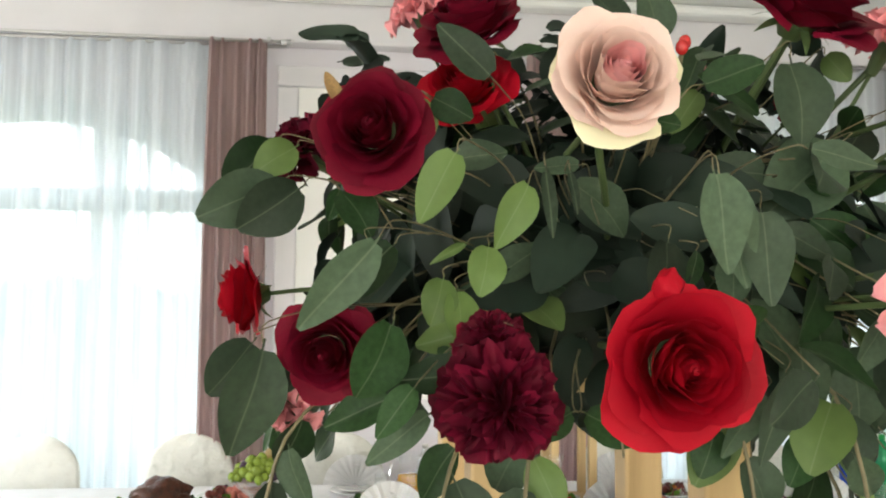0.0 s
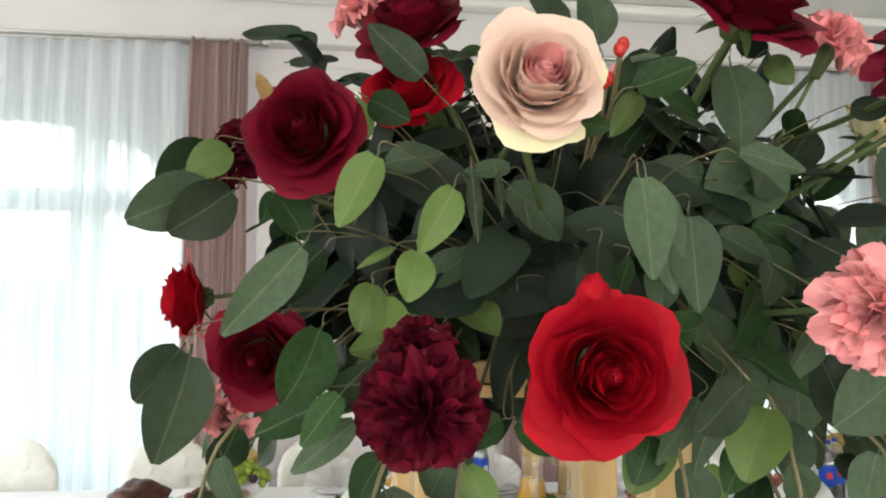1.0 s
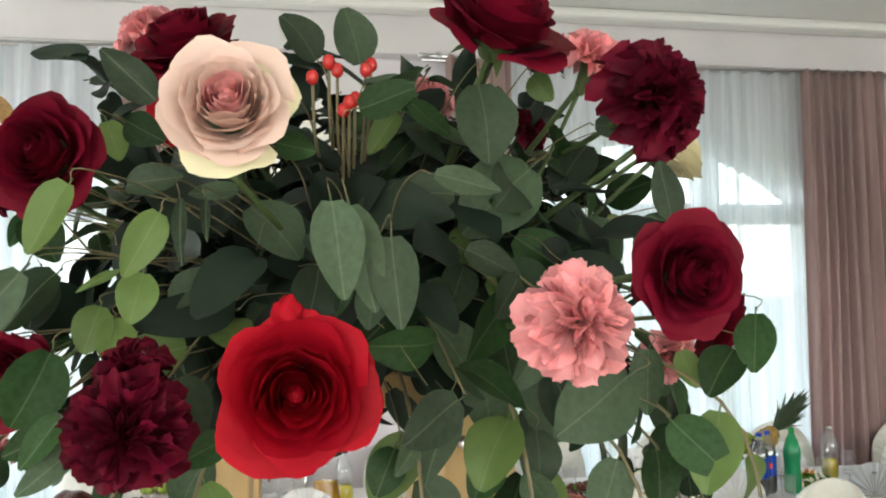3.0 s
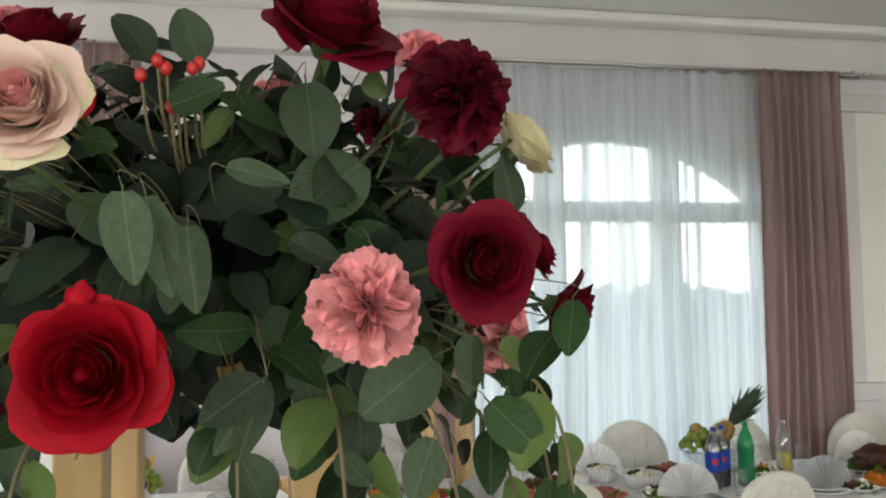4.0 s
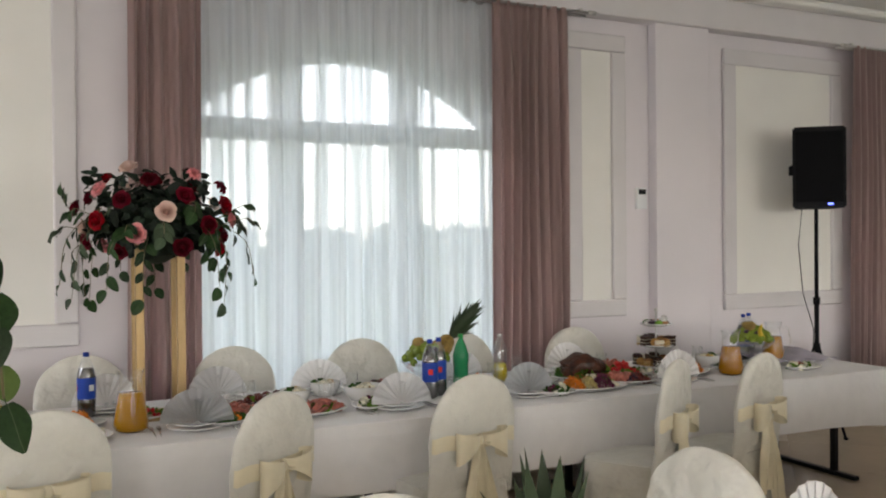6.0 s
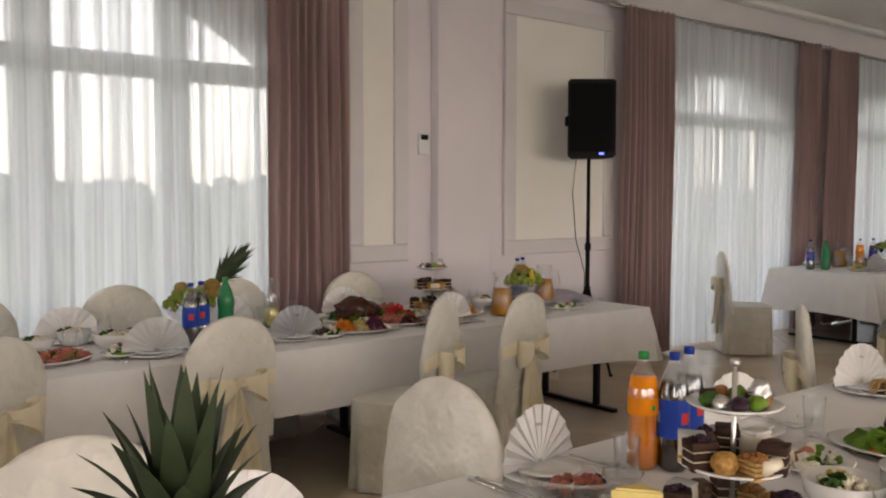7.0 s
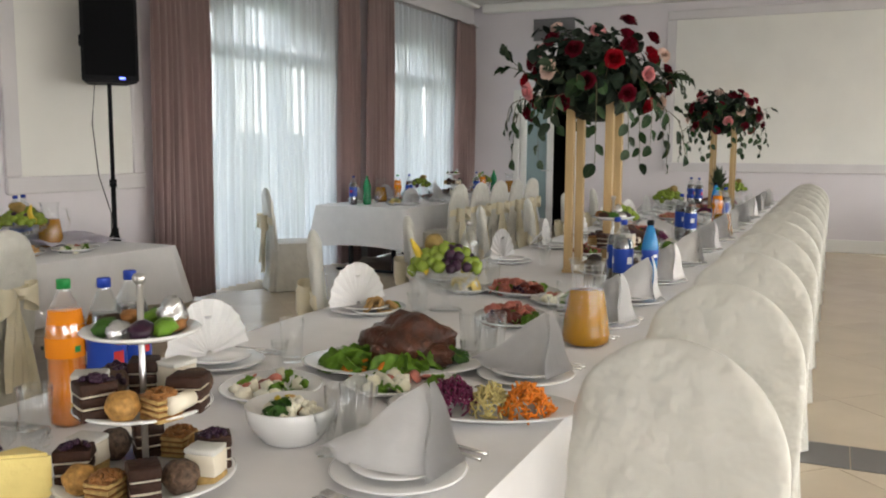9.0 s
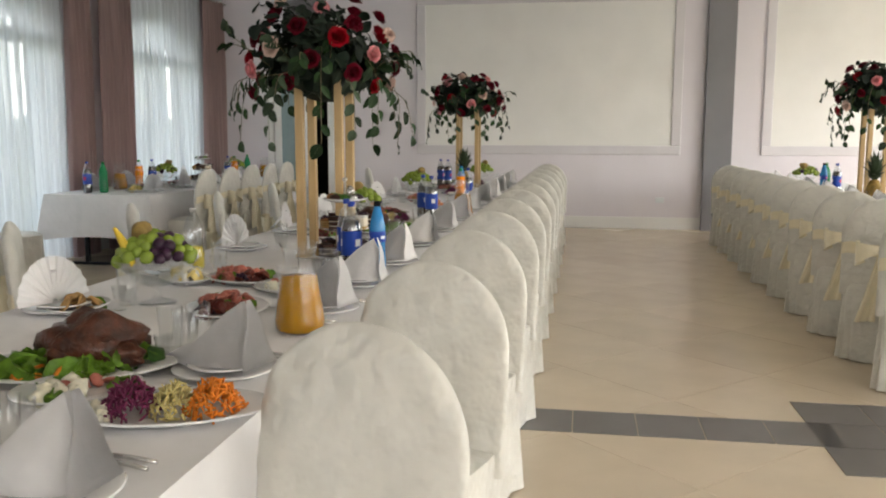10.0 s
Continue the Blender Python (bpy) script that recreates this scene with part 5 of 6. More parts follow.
def napkin():
    """A napkin folded to a standing pleated fan."""
    n = thing("napkin", "white napkin folded into a standing fan", "napkin", None, "folded napkins")
    R = 0.168
    def fan(u, v):
        a = math.pi * (0.02 + 0.96 * u)
        pleat = 0.0038 * (1 if int(round(u * 22)) % 2 else -1) * (0.25 + 0.75 * v)
        r = R * (0.08 + 0.92 * v)
        return (-math.cos(a) * r, pleat + 0.045 * math.sin(a) * v * 0.35, math.sin(a) * r * 0.97 + 0.001)
    bm = grid(fan, 22, 5)
    bmesh.ops.solidify(bm, geom=bm.faces[:], thickness=0.0022)
    part("fan", bm, M_NAPKIN, n, smooth=False)
    def prop(u, v):
        return ((u - 0.5) * 0.15 * (1 - 0.75 * v), 0.095 * (1 - v) + 0.004 + 0.006 * math.sin(u * 6), 0.001 + 0.115 * v)
    bm = grid(prop, 6, 5)
    bmesh.ops.solidify(bm, geom=bm.faces[:], thickness=0.003)
    part("folded_base", bm, M_NAPKIN, n)
    return n


def tent_napkin():
    """A napkin folded to a soft peaked tent whose low end lies towards -x."""
    n = thing("napkin", "white napkin folded into a soft peaked tent", "napkin", None, "folded napkins")
    for s in (-1, 1):
        def side(u, v):
            top = Vector((-0.19 + 0.245 * u, 0.012 * s * (1 - u), 0.006 + 0.165 * u ** 1.15))
            low = Vector((-0.19 + 0.27 * u, s * (0.008 + 0.058 * math.sin(min(1, u * 1.1) * 2.4)), 0.001))
            p = top.lerp(low, v)
            bulge = 0.022 * math.sin(math.pi * v) * math.sin(math.pi * min(1, u * 1.05))
            return p + Vector((0.006 * math.sin(v * 9 + u * 5), s * (bulge + 0.006 * math.sin(u * 14 + v * 4)), 0.004 * math.sin(u * 11)))
        bm = grid(side, 14, 8)
        bmesh.ops.solidify(bm, geom=bm.faces[:], thickness=0.0025)
        part("folded_side", bm, M_NAPKIN, n)
    def flap(u, v):
        return Vector((0.065 + 0.035 * v + 0.006 * math.sin(v * 6), (u - 0.5) * (0.02 + 0.13 * v), 0.168 * (1 - v) ** 1.1 + 0.002))
    bm = grid(flap, 8, 8)
    bmesh.ops.solidify(bm, geom=bm.faces[:], thickness=0.0025)
    part("folded_flap", bm, M_NAPKIN, n)
    return n


def fork_mesh():
    bm = tube([(0, -0.10, 0.004), (0, -0.03, 0.005), (0, 0.02, 0.008)], 0.0032, 6)
    box(-0.010, 0.02, 0.006, 0.010, 0.05, 0.009, 0.002, bm)
    for k in range(4):
        box(-0.0102 + 0.0055 * k, 0.05, 0.0065, -0.0072 + 0.0055 * k, 0.095, 0.0085, 0, bm)
    return bm


def knife_mesh():
    bm = tube([(0, -0.11, 0.005), (0, -0.06, 0.006), (0, -0.01, 0.005)], 0.0046, 8)
    box(-0.008, -0.01, 0.003, 0.007, 0.115, 0.0052, 0.0008, bm)
    return bm


def glass_thing(name, profile, label):
    g = thing(name, label, "glass", None, name + "s")
    part("bowl", lathe(profile, 24), M_CRYSTAL, g)
    return g


TUMBLER = glass_thing("tumbler", [(0, 0.0), (0.029, 0.0), (0.031, 0.012), (0.036, 0.13), (0.0352, 0.131), (0.0342, 0.128), (0.029, 0.016), (0, 0.014)], "tall clear drinking glass on the tablecloth")
SHOT = glass_thing("shot_glass", [(0, 0.0), (0.022, 0.0), (0.023, 0.003), (0.005, 0.008), (0.005, 0.03), (0.02, 0.045), (0.025, 0.085), (0.024, 0.085), (0.018, 0.047), (0, 0.036)], "small clear stemmed vodka glass")
NAP = napkin()
TENT = tent_napkin()
FORK = tagged(part("fork", fork_mesh(), M_CHROME), "polished steel table fork", "fork", "cutlery")
KNIFE = tagged(part("knife", knife_mesh(), M_CHROME), "polished steel table knife", "knife", "cutlery")
PLATE = plate_thing(0, -30)
MASTERS = [TUMBLER, SHOT, NAP, TENT, FORK, KNIFE, PLATE]


def setting(x, y, face, near=True, turn=None):
    """A place laid with plate, napkin, cutlery and glasses. face: +1 where the guest sits towards -y, -1 where towards +y."""
    rnd = random.Random(int(x * 100 + y * 7))
    a = (0 if face > 0 else 180) + (rnd.uniform(-5, 5) if turn is None else turn)
    copy_thing(PLATE, pose(x, y, T, 0, 0, a))
    if y < 1:
        copy_thing(TENT, pose(x, y - 0.01, T + 0.027, 0, 0, a - 84 + rnd.uniform(-12, 12)))
    else:
        copy_thing(NAP, pose(x, y - 0.03 * face, T + 0.027, 0, 0, (a if face > 0 else a + 180) + rnd.uniform(-10, 10)))
    copy_thing(TUMBLER, pose(x + 0.13, y + 0.17 * face, T))
    copy_thing(SHOT, pose(x + 0.04, y + 0.19 * face, T))
    if near:
        for ob, dx in ((FORK, -0.165), (FORK, -0.195), (KNIFE, 0.165), (KNIFE, 0.192)):
            copy_thing(ob, pose(x + dx * face, y - 0.01, T, 0, 0, a + rnd.uniform(-4, 4)))


def bottle(x, y, kind, h=0.325):
    liquid, label, cap, words = {
        "orange": (M_ORANGE, M_ORANGE, M_CAPG, "clear bottle of orange soda with green cap"), "cola": (M_COLA, M_BLUE, M_CAPB, "cola bottle with blue label and blue cap"),
        "water": (M_CYAN, M_BLUE, M_BLACK, "slim blue mineral water bottle"), "green": (M_GREENB, M_GREENB, M_CAPG, "green plastic soda bottle"), "lemon": (M_LEMON, M_LEMON, M_AMBER_CAP, "glass carafe of lemon drink with a stopper")}[kind]
    b = thing("bottle", words, "bottle", pose(x, y, T, 0, 0, 40 * x), "drinks bottles")
    r = 0.045 if kind != "water" else 0.036
    s = h / 0.325
    shell = [(0, 0.004), (r * 0.75, 0.0), (r * 0.98, 0.012), (r, 0.03), (r, 0.085), (r * 0.93, 0.10), (r * 0.93, 0.165), (r, 0.18), (r * 0.98, 0.215), (r * 0.7, 0.262), (0.017, 0.292), (0.0135, 0.30), (0.0135, 0.312)]
    part("shell", lathe([(a, z * s) for a, z in shell], 28), M_PET if kind in ("orange", "cola", "lemon") else liquid, b)
    if kind in ("orange", "cola", "lemon"):
        top = {"orange": 0.258, "cola": 0.245, "lemon": 0.12}[kind]
        part("liquid", lathe([(0, 0.005)] + [(a * 0.965, z * s) for a, z in shell[1:] if z < top] + [(r * 0.8, top * s), (0, top * s)], 28), liquid, b)
    if kind not in ("green", "lemon"):
        part("label", lathe([(r * 1.006, 0.095 * s), (r * 1.006, 0.20 * s)], 28) if kind == "cola" else lathe([(r * 1.004, 0.155 * s), (r * 1.004, 0.20 * s)], 28), label, b, "printed wrap label")
    if kind in ("orange", "cola", "water"):
        for k in range(3):
            a = k * 2.1 + 0.4
            def mark(u, v):
                t = a + (u - 0.5) * (0.6 if kind != "orange" else 0.3)
                return (r * 1.012 * math.cos(t), r * 1.012 * math.sin(t), (0.135 + 0.03 * v if kind == "cola" else 0.168 + 0.014 * v) * s)
            part("print", grid(mark, 4, 1), (M_WHITE, M_REDP, M_WHITE)[k] if kind != "orange" else M_CAPG, b)
    part("cap", lathe([(0, 0.326 * s), (0.0145, 0.325 * s), (0.0155, 0.322 * s), (0.0155, 0.304 * s), (0.0, 0.304 * s)], 20), cap, b)
    return b


M_AMBER_CAP = M_STEEL


def jug(x, y, liquid, turn=0, level=0.13):
    j = thing("juice_jug", "glass jug of juice standing on the tablecloth", "jug", pose(x, y, T, 0, 0, turn) @ Matrix.Scale(1.36, 4), "juice jugs")
    wall = [(0.0, 0.003), (0.045, 0.0), (0.056, 0.008), (0.058, 0.03), (0.042, 0.13), (0.035, 0.165), (0.040, 0.195), (0.045, 0.207)]
    part("jug_body", lathe(wall + [(0.0435, 0.207), (0.0335, 0.165)], 32), M_CRYSTAL, j)
    part("juice", lathe([(0, 0.005), (0.044, 0.004), (0.0545, 0.01), (0.0565, 0.03)] + [(0.0565 - 0.016 * (level - 0.03) / 0.10, level), (0, level)], 32), liquid, j, "juice filling most of the jug")
    part("handle", tube([(-0.043, 0, 0.185), (-0.075, 0, 0.175), (-0.085, 0, 0.12), (-0.07, 0, 0.06), (-0.052, 0, 0.05)], 0.006, 8), M_CRYSTAL, j)
    return j


BALL = bpy.data.meshes.new("grape")
bm = blob((0, 0, 0), (1, 1, 1.12), 8, 0.04)
bm.to_mesh(BALL)
bm.free()
BALL.polygons.foreach_set("use_smooth", [True] * len(BALL.polygons))


def banana(parent, m):
    part("banana", tube([(-0.085, 0.02, 0.03), (-0.05, 0, 0.01), (0, -0.008, 0), (0.05, 0, 0.01), (0.09, 0.025, 0.035)], lambda t: 0.006 + 0.012 * math.sin(math.pi * min(1, t * 1.05)) ** 0.6, 8), M_BANANA, parent, m=m)


def fruit_bowl(x, y, seed=0, full=True):
    f = thing("fruit_bowl", "glass footed bowl heaped with green grapes and fruit", "fruit bowl", pose(x, y, T, 0, 0, seed * 40) @ Matrix.Scale(1.22, 4), "fruit bowls")
    part("bowl", lathe([(0, 0.0), (0.055, 0.0), (0.056, 0.004), (0.012, 0.014), (0.012, 0.05), (0.05, 0.062), (0.095, 0.10), (0.125, 0.135), (0.123, 0.137), (0.09, 0.104), (0.045, 0.068), (0, 0.062)], 32), M_CRYSTAL, f)
    rnd = random.Random(seed)
    n = 56 if full else 40
    for i in range(n):
        a, q = i * 2.39996, math.sqrt((i + 0.5) / n)
        z = 0.112 + 0.085 * (1 - q * q) + 0.02 * q
        s = 0.0185
        put("grape", BALL, M_GRAPE if rnd.random() > 0.04 and not (q > 0.5 and -0.4 < (a % 6.283) - 3.3 < 0.5) else M_PLUM, f, "", Matrix.Translation((q * 0.11 * math.cos(a), q * 0.11 * math.sin(a), z + rnd.uniform(-0.004, 0.01))) @ Euler((rnd.random(), rnd.random(), 0)).to_matrix().to_4x4() @ Matrix.Scale(s * rnd.uniform(0.85, 1.15), 4))
    if full:
        banana(f, pose(-0.02, 0.09, 0.165, 0, -50, 20) @ Matrix.Scale(0.75, 4))
    part("pear", lathe([(0, 0), (0.025, 0.004), (0.033, 0.03), (0.02, 0.06), (0.01, 0.075), (0, 0.078)], 14), M_PEAR, f, m=pose(0.0, 0.045, 0.205, 70, 0, 60))
    return f


def cake(tier, mm, kind, rnd):
    """A cut piece of layer cake or a round sweet on its tier."""
    def slab(z0, z1, grow, mat, label="", ragged=0.0018):
        w, d = 0.036 + grow, 0.030 + grow
        bm = box(-w, -d, z0, w, d, z1, 0.004)
        bmesh.ops.subdivide_edges(bm, edges=bm.edges[:], cuts=1)
        for v in bm.verts:
            v.co += Vector((noise.noise(v.co * 90 + Vector((kind, z0 * 99, 0))), noise.noise(v.co * 80 + Vector((7, kind, z0 * 50))), 0.6 * noise.noise(v.co * 70))) * ragged
        return part("cake_layer", bm, mat, tier, label, True, mm)
    if kind in (0, 3):
        slab(0, 0.024, 0, M_CHOC, "dark chocolate layer cake")
        slab(0.0235, 0.029, -0.001, M_CREAM)
        slab(0.0285, 0.050, 0, M_CHOC)
        slab(0.0495, 0.055, -0.001, M_CREAM)
        slab(0.0545, 0.078, 0.0015, M_CHOC, "", 0.004)
        if kind == 3:
            tagged(part("berry_topping", heap(26, (0.03, 0.024, 0.014), 0.007, 3 + int(100 * mm.translation.x)), M_PLUM, tier, m=mm @ Matrix.Translation((0, 0, 0.076))), kind="stuff")
    elif kind == 1:
        for k in range(4):
            slab(0.013 * k, 0.013 * k + 0.0095, 0, M_SPONGE, "golden sponge and caramel cake" if k == 0 else "")
            slab(0.013 * k + 0.009, 0.013 * k + 0.0135, -0.001, M_CARAMEL)
        tagged(part("crumble", heap(50, (0.034, 0.028, 0.012), 0.007, 5), M_CARAMEL, tier, m=mm @ Matrix.Translation((0, 0, 0.050))), kind="stuff")
    elif kind == 4:
        slab(0, 0.020, 0, M_SPONGE, "pale cream cake on a sponge base")
        slab(0.0195, 0.068, -0.0005, M_CREAM, "", 0.003)
        slab(0.0675, 0.078, 0.001, M_FETA, "", 0.004)
    elif kind == 2:
        bm = blob((0, 0, 0.033), (0.036, 0.036, 0.032), 12, 0.12, 3)
        for v in bm.verts:
            v.co += v.co.normalized() * 0.004 * noise.noise(v.co * 160)
        part("cake_ball", bm, M_NUT, tier, "round cake rolled in chopped nuts", m=mm)
    else:
        bm = blob((0, 0, 0.036), (0.040, 0.038, 0.036), 12, 0.12, 6)
        for v in bm.verts:
            v.co += v.co.normalized() * 0.005 * noise.noise(v.co * 150)
        part("cake_ball", bm, M_CHOCNUT, tier, "dark round cake rolled in flakes", m=mm)


def tier_stand(x, y, seed=0, turn=0):
    s = thing("cake_stand", "three-tiered cake stand loaded with cakes and sweets", "cake stand", pose(x, y, T, 0, 0, turn), "cake stands")
    part("post", tube([(0, 0, 0.01), (0, 0, 0.385)], 0.006, 10), M_STEEL, s)
    part("knob", lathe([(0, 0.405), (0.010, 0.402), (0.013, 0.395), (0.010, 0.387), (0.005, 0.383)], 16), M_STEEL, s)
    rnd = random.Random(seed)
    for z, r in ((0.012, 0.165), (0.145, 0.125), (0.285, 0.108)):
        tier = part("tier", lathe([(0, 0), (r * 0.6, 0.0), (r * 0.95, 0.012), (r, 0.016), (r * 0.97, 0.019), (r * 0.6, 0.007), (0, 0.006)], 36), M_CHINA, s, "white porcelain tier", m=Matrix.Translation((0, 0, z)))
        n = {0.165: 12, 0.125: 9}.get(r, 0)
        for i in range(n):
            a = i * 6.283 / n + 0.3
            q = r * 0.74
            mm = Matrix.Translation((q * math.cos(a), q * math.sin(a), 0.010)) @ Matrix.Rotation(a + rnd.uniform(-0.25, 0.25), 4, "Z") @ Matrix.Scale(0.86, 4)
            cake(tier, mm, (i * 5 + seed) % 6, rnd)
    part("wafer_roll", tube([(-0.10, -0.08, 0.185), (-0.04, -0.10, 0.185)], 0.016, 10), M_CREAM, s)
    tagged(part("berry_topping", heap(30, (0.045, 0.03, 0.03), 0.008, 3), M_PLUM, s), kind="stuff").matrix_basis = Matrix.Translation((0.06, 0.07, 0.19))
    for i in range(9):
        a = i * 0.7
        part("sweet", blob((0.06 * math.cos(a), 0.06 * math.sin(a), 0.31), (0.036, 0.022, 0.017), 8, 0.35, i), (M_SALAD, M_CARAMEL, M_CHOC, M_HERB, M_FOIL, M_PLUM)[i % 6], s, "wrapped sweet")
    part("foil_figure", blob((0.01, -0.055, 0.325), (0.03, 0.024, 0.032), 12, 0.45, 4), M_FOIL, s, "crumpled foil figure")
    return s


def platter(x, y, name, label, rx, ry, heaps, turn=0, category="platter"):
    """An oval dish with heaps of food: (name, n, centre, radii, piece, shape, material)."""
    p = thing(name, label, category, pose(x, y, T, 0, 0, turn))
    part("dish", oval(rx, ry), M_CHINA, p)
    for k, (nm, n, c, rad, size, shape, mat) in enumerate(heaps):
        tagged(part(nm, heap(n, rad, size, k + int(x * 10), shape), mat, p, m=Matrix.Translation((c[0], c[1], 0.012))), kind="stuff")
    return p


def roast(x, y, turn=0):
    p = platter(x, y, "roast_platter", "oval platter with a glazed roast on lettuce", 0.27, 0.19, [
        ("lettuce", 34, (-0.03, -0.01), (0.21, 0.14, 0.02), 0.055, "leaf", M_SALAD), ("parsley", 40, (-0.09, 0.04), (0.06, 0.05, 0.05), 0.013, "leaf", M_HERB), ("lettuce", 8, (0.15, 0.0), (0.05, 0.08, 0.02), 0.04, "leaf", M_HERB),
        ("garnish", 10, (-0.12, -0.09), (0.035, 0.025, 0.012), 0.013, "chunk", M_CARROT)], turn)
    def meat(name, c, radii, k, label=""):
        bm = blob(c, radii, 14, 0.35, k)
        for vtx in bm.verts:
            vtx.co += vtx.co.normalized() * (0.011 * noise.noise(vtx.co * 38) + 0.005 * math.sin(vtx.co.x * 190 + 3 * noise.noise(vtx.co * 20)))
        part(name, bm, M_ROAST, p, label)
    meat("roast_body", (0.03, 0.01, 0.075), (0.125, 0.085, 0.085), 2, "dark glazed roast bird")
    for k, (bx, by, bz, br) in enumerate(((0.11, -0.06, 0.05, 0.04), (0.11, 0.07, 0.05, 0.04))):
        meat("drumstick", (bx, by, bz), (br * 1.5, br * 0.8, br * 0.8), 5 + k)
    for k, (bx, by, bz, br) in enumerate(((-0.03, -0.07, 0.06, 0.035), (-0.03, 0.075, 0.065, 0.035))):
        meat("wing", (bx, by, bz), (br * 1.4, br * 0.6, br * 0.8), 9 + k)
    for k in range(5):
        a = 2.2 + 0.5 * k
        part("orange_slice", lathe([(0, 0), (0.024, 0.0), (0.025, 0.003), (0, 0.004)], 14), M_CARROT, p, m=pose(0.03 + 0.14 * math.cos(a), 0.13 * math.sin(a), 0.028, 25, 10 * k, 60 * k))
    return p


def salad_platter(x, y, turn=0):
    return platter(x, y, "salad_platter", "oval platter of carrot, slaw and red cabbage salads", 0.235, 0.135, [
        ("red_cabbage", 230, (-0.075, 0.01), (0.062, 0.075, 0.075), 0.009, "shred", M_BEET), ("slaw", 200, (0.015, 0.0), (0.052, 0.072, 0.065), 0.008, "shred", M_SLAW), ("carrot", 230, (0.105, 0.0), (0.066, 0.072, 0.07), 0.009, "shred", M_CARROT),
        ("parsley", 16, (-0.07, 0.04), (0.03, 0.02, 0.075), 0.012, "leaf", M_HERB), ("egg_salad", 40, (-0.14, -0.01), (0.04, 0.05, 0.02), 0.012, "chunk", M_EGG)], turn)


def starter_plate(x, y, turn=0, seed=0):
    return platter(x, y, "starter_plate", "white plate of stuffed eggs and green garnish", 0.15, 0.13, [
        ("egg_half", 10, (0, 0), (0.11, 0.09, 0.004), 0.024, "chunk", M_EGG), ("lettuce", 8, (0.02, 0), (0.11, 0.09, 0.01), 0.026, "leaf", M_SALAD), ("cucumber", 10, (-0.05, -0.03), (0.06, 0.05, 0.01), 0.016, "slice", M_SALAD), ("ham", 6, (0.04, 0.03), (0.06, 0.05, 0.01), 0.02, "slice", M_HAM)], turn, "plate")


def cold_cuts(x, y, turn=0):
    return platter(x, y, "cold_cut_platter", "oval platter of sliced ham, sausage and garnish", 0.19, 0.14, [
        ("ham_slice", 40, (0.04, 0), (0.11, 0.09, 0.03), 0.03, "slice", M_HAM), ("sausage_slice", 26, (-0.07, 0.03), (0.07, 0.06, 0.035), 0.022, "slice", M_SALAMI), ("lettuce", 10, (0, 0), (0.15, 0.11, 0.008), 0.035, "leaf", M_SALAD), ("dark_berries", 16, (-0.05, 0.07), (0.04, 0.03, 0.045), 0.010, "chunk", M_PLUM)], turn)


def salad_bowl(x, y, turn=0, r=0.085):
    b = thing("salad_bowl", "round white bowl filled with mixed salad", "bowl", pose(x, y, T, 0, 0, turn), "salad bowls")
    part("bowl", lathe([(0, 0), (r * 0.6, 0), (r * 0.66, 0.004), (r * 0.93, 0.04), (r, 0.078), (r * 0.975, 0.08), (r * 0.9, 0.045), (0, 0.03)], 32), M_CHINA, b)
    for nm, n, c, rad, s, sh, mat in (("salad", 50, (0, 0), (0.065, 0.065, 0.025), 0.012, "chunk", M_EGG), ("lettuce", 8, (-0.035, 0.02), (0.03, 0.03, 0.035), 0.026, "leaf", M_HERB), ("mushroom", 12, (0.02, 0), (0.035, 0.035, 0.03), 0.013, "chunk", M_BREAD), ("pepper", 8, (0.03, 0.02), (0.03, 0.03, 0.03), 0.010, "chunk", M_BANANA)):
        tagged(part(nm, heap(n, rad, s, n, sh), mat, b, m=Matrix.Translation((c[0], c[1], 0.055))), kind="stuff")
    return b


def glass_dish(x, y, turn=0):
    d = thing("glass_dish", "shallow oval glass dish with ham and white cheese cubes", "dish", pose(x, y, T, 0, 0, turn))
    bm = lathe([(0, 0.0), (0.7, 0.0), (0.9, 0.03), (1.0, 0.062), (0.98, 0.064), (0.87, 0.034), (0.66, 0.006), (0, 0.006)], 36)
    for v in bm.verts:
        v.co = Vector((v.co.x * 0.165, v.co.y * 0.115, v.co.z))
    part("dish", bm, M_CRYSTAL, d)
    for nm, n, c, rad, s, sh, mat in (("ham", 26, (0.0, 0.02), (0.07, 0.05, 0.025), 0.02, "slice", M_HAM), ("olive", 8, (0.05, 0.04), (0.03, 0.02, 0.03), 0.010, "chunk", M_PLUM)):
        tagged(part(nm, heap(n, rad, s, n, sh), mat, d, m=Matrix.Translation((c[0], c[1], 0.01))), kind="stuff")
    return d


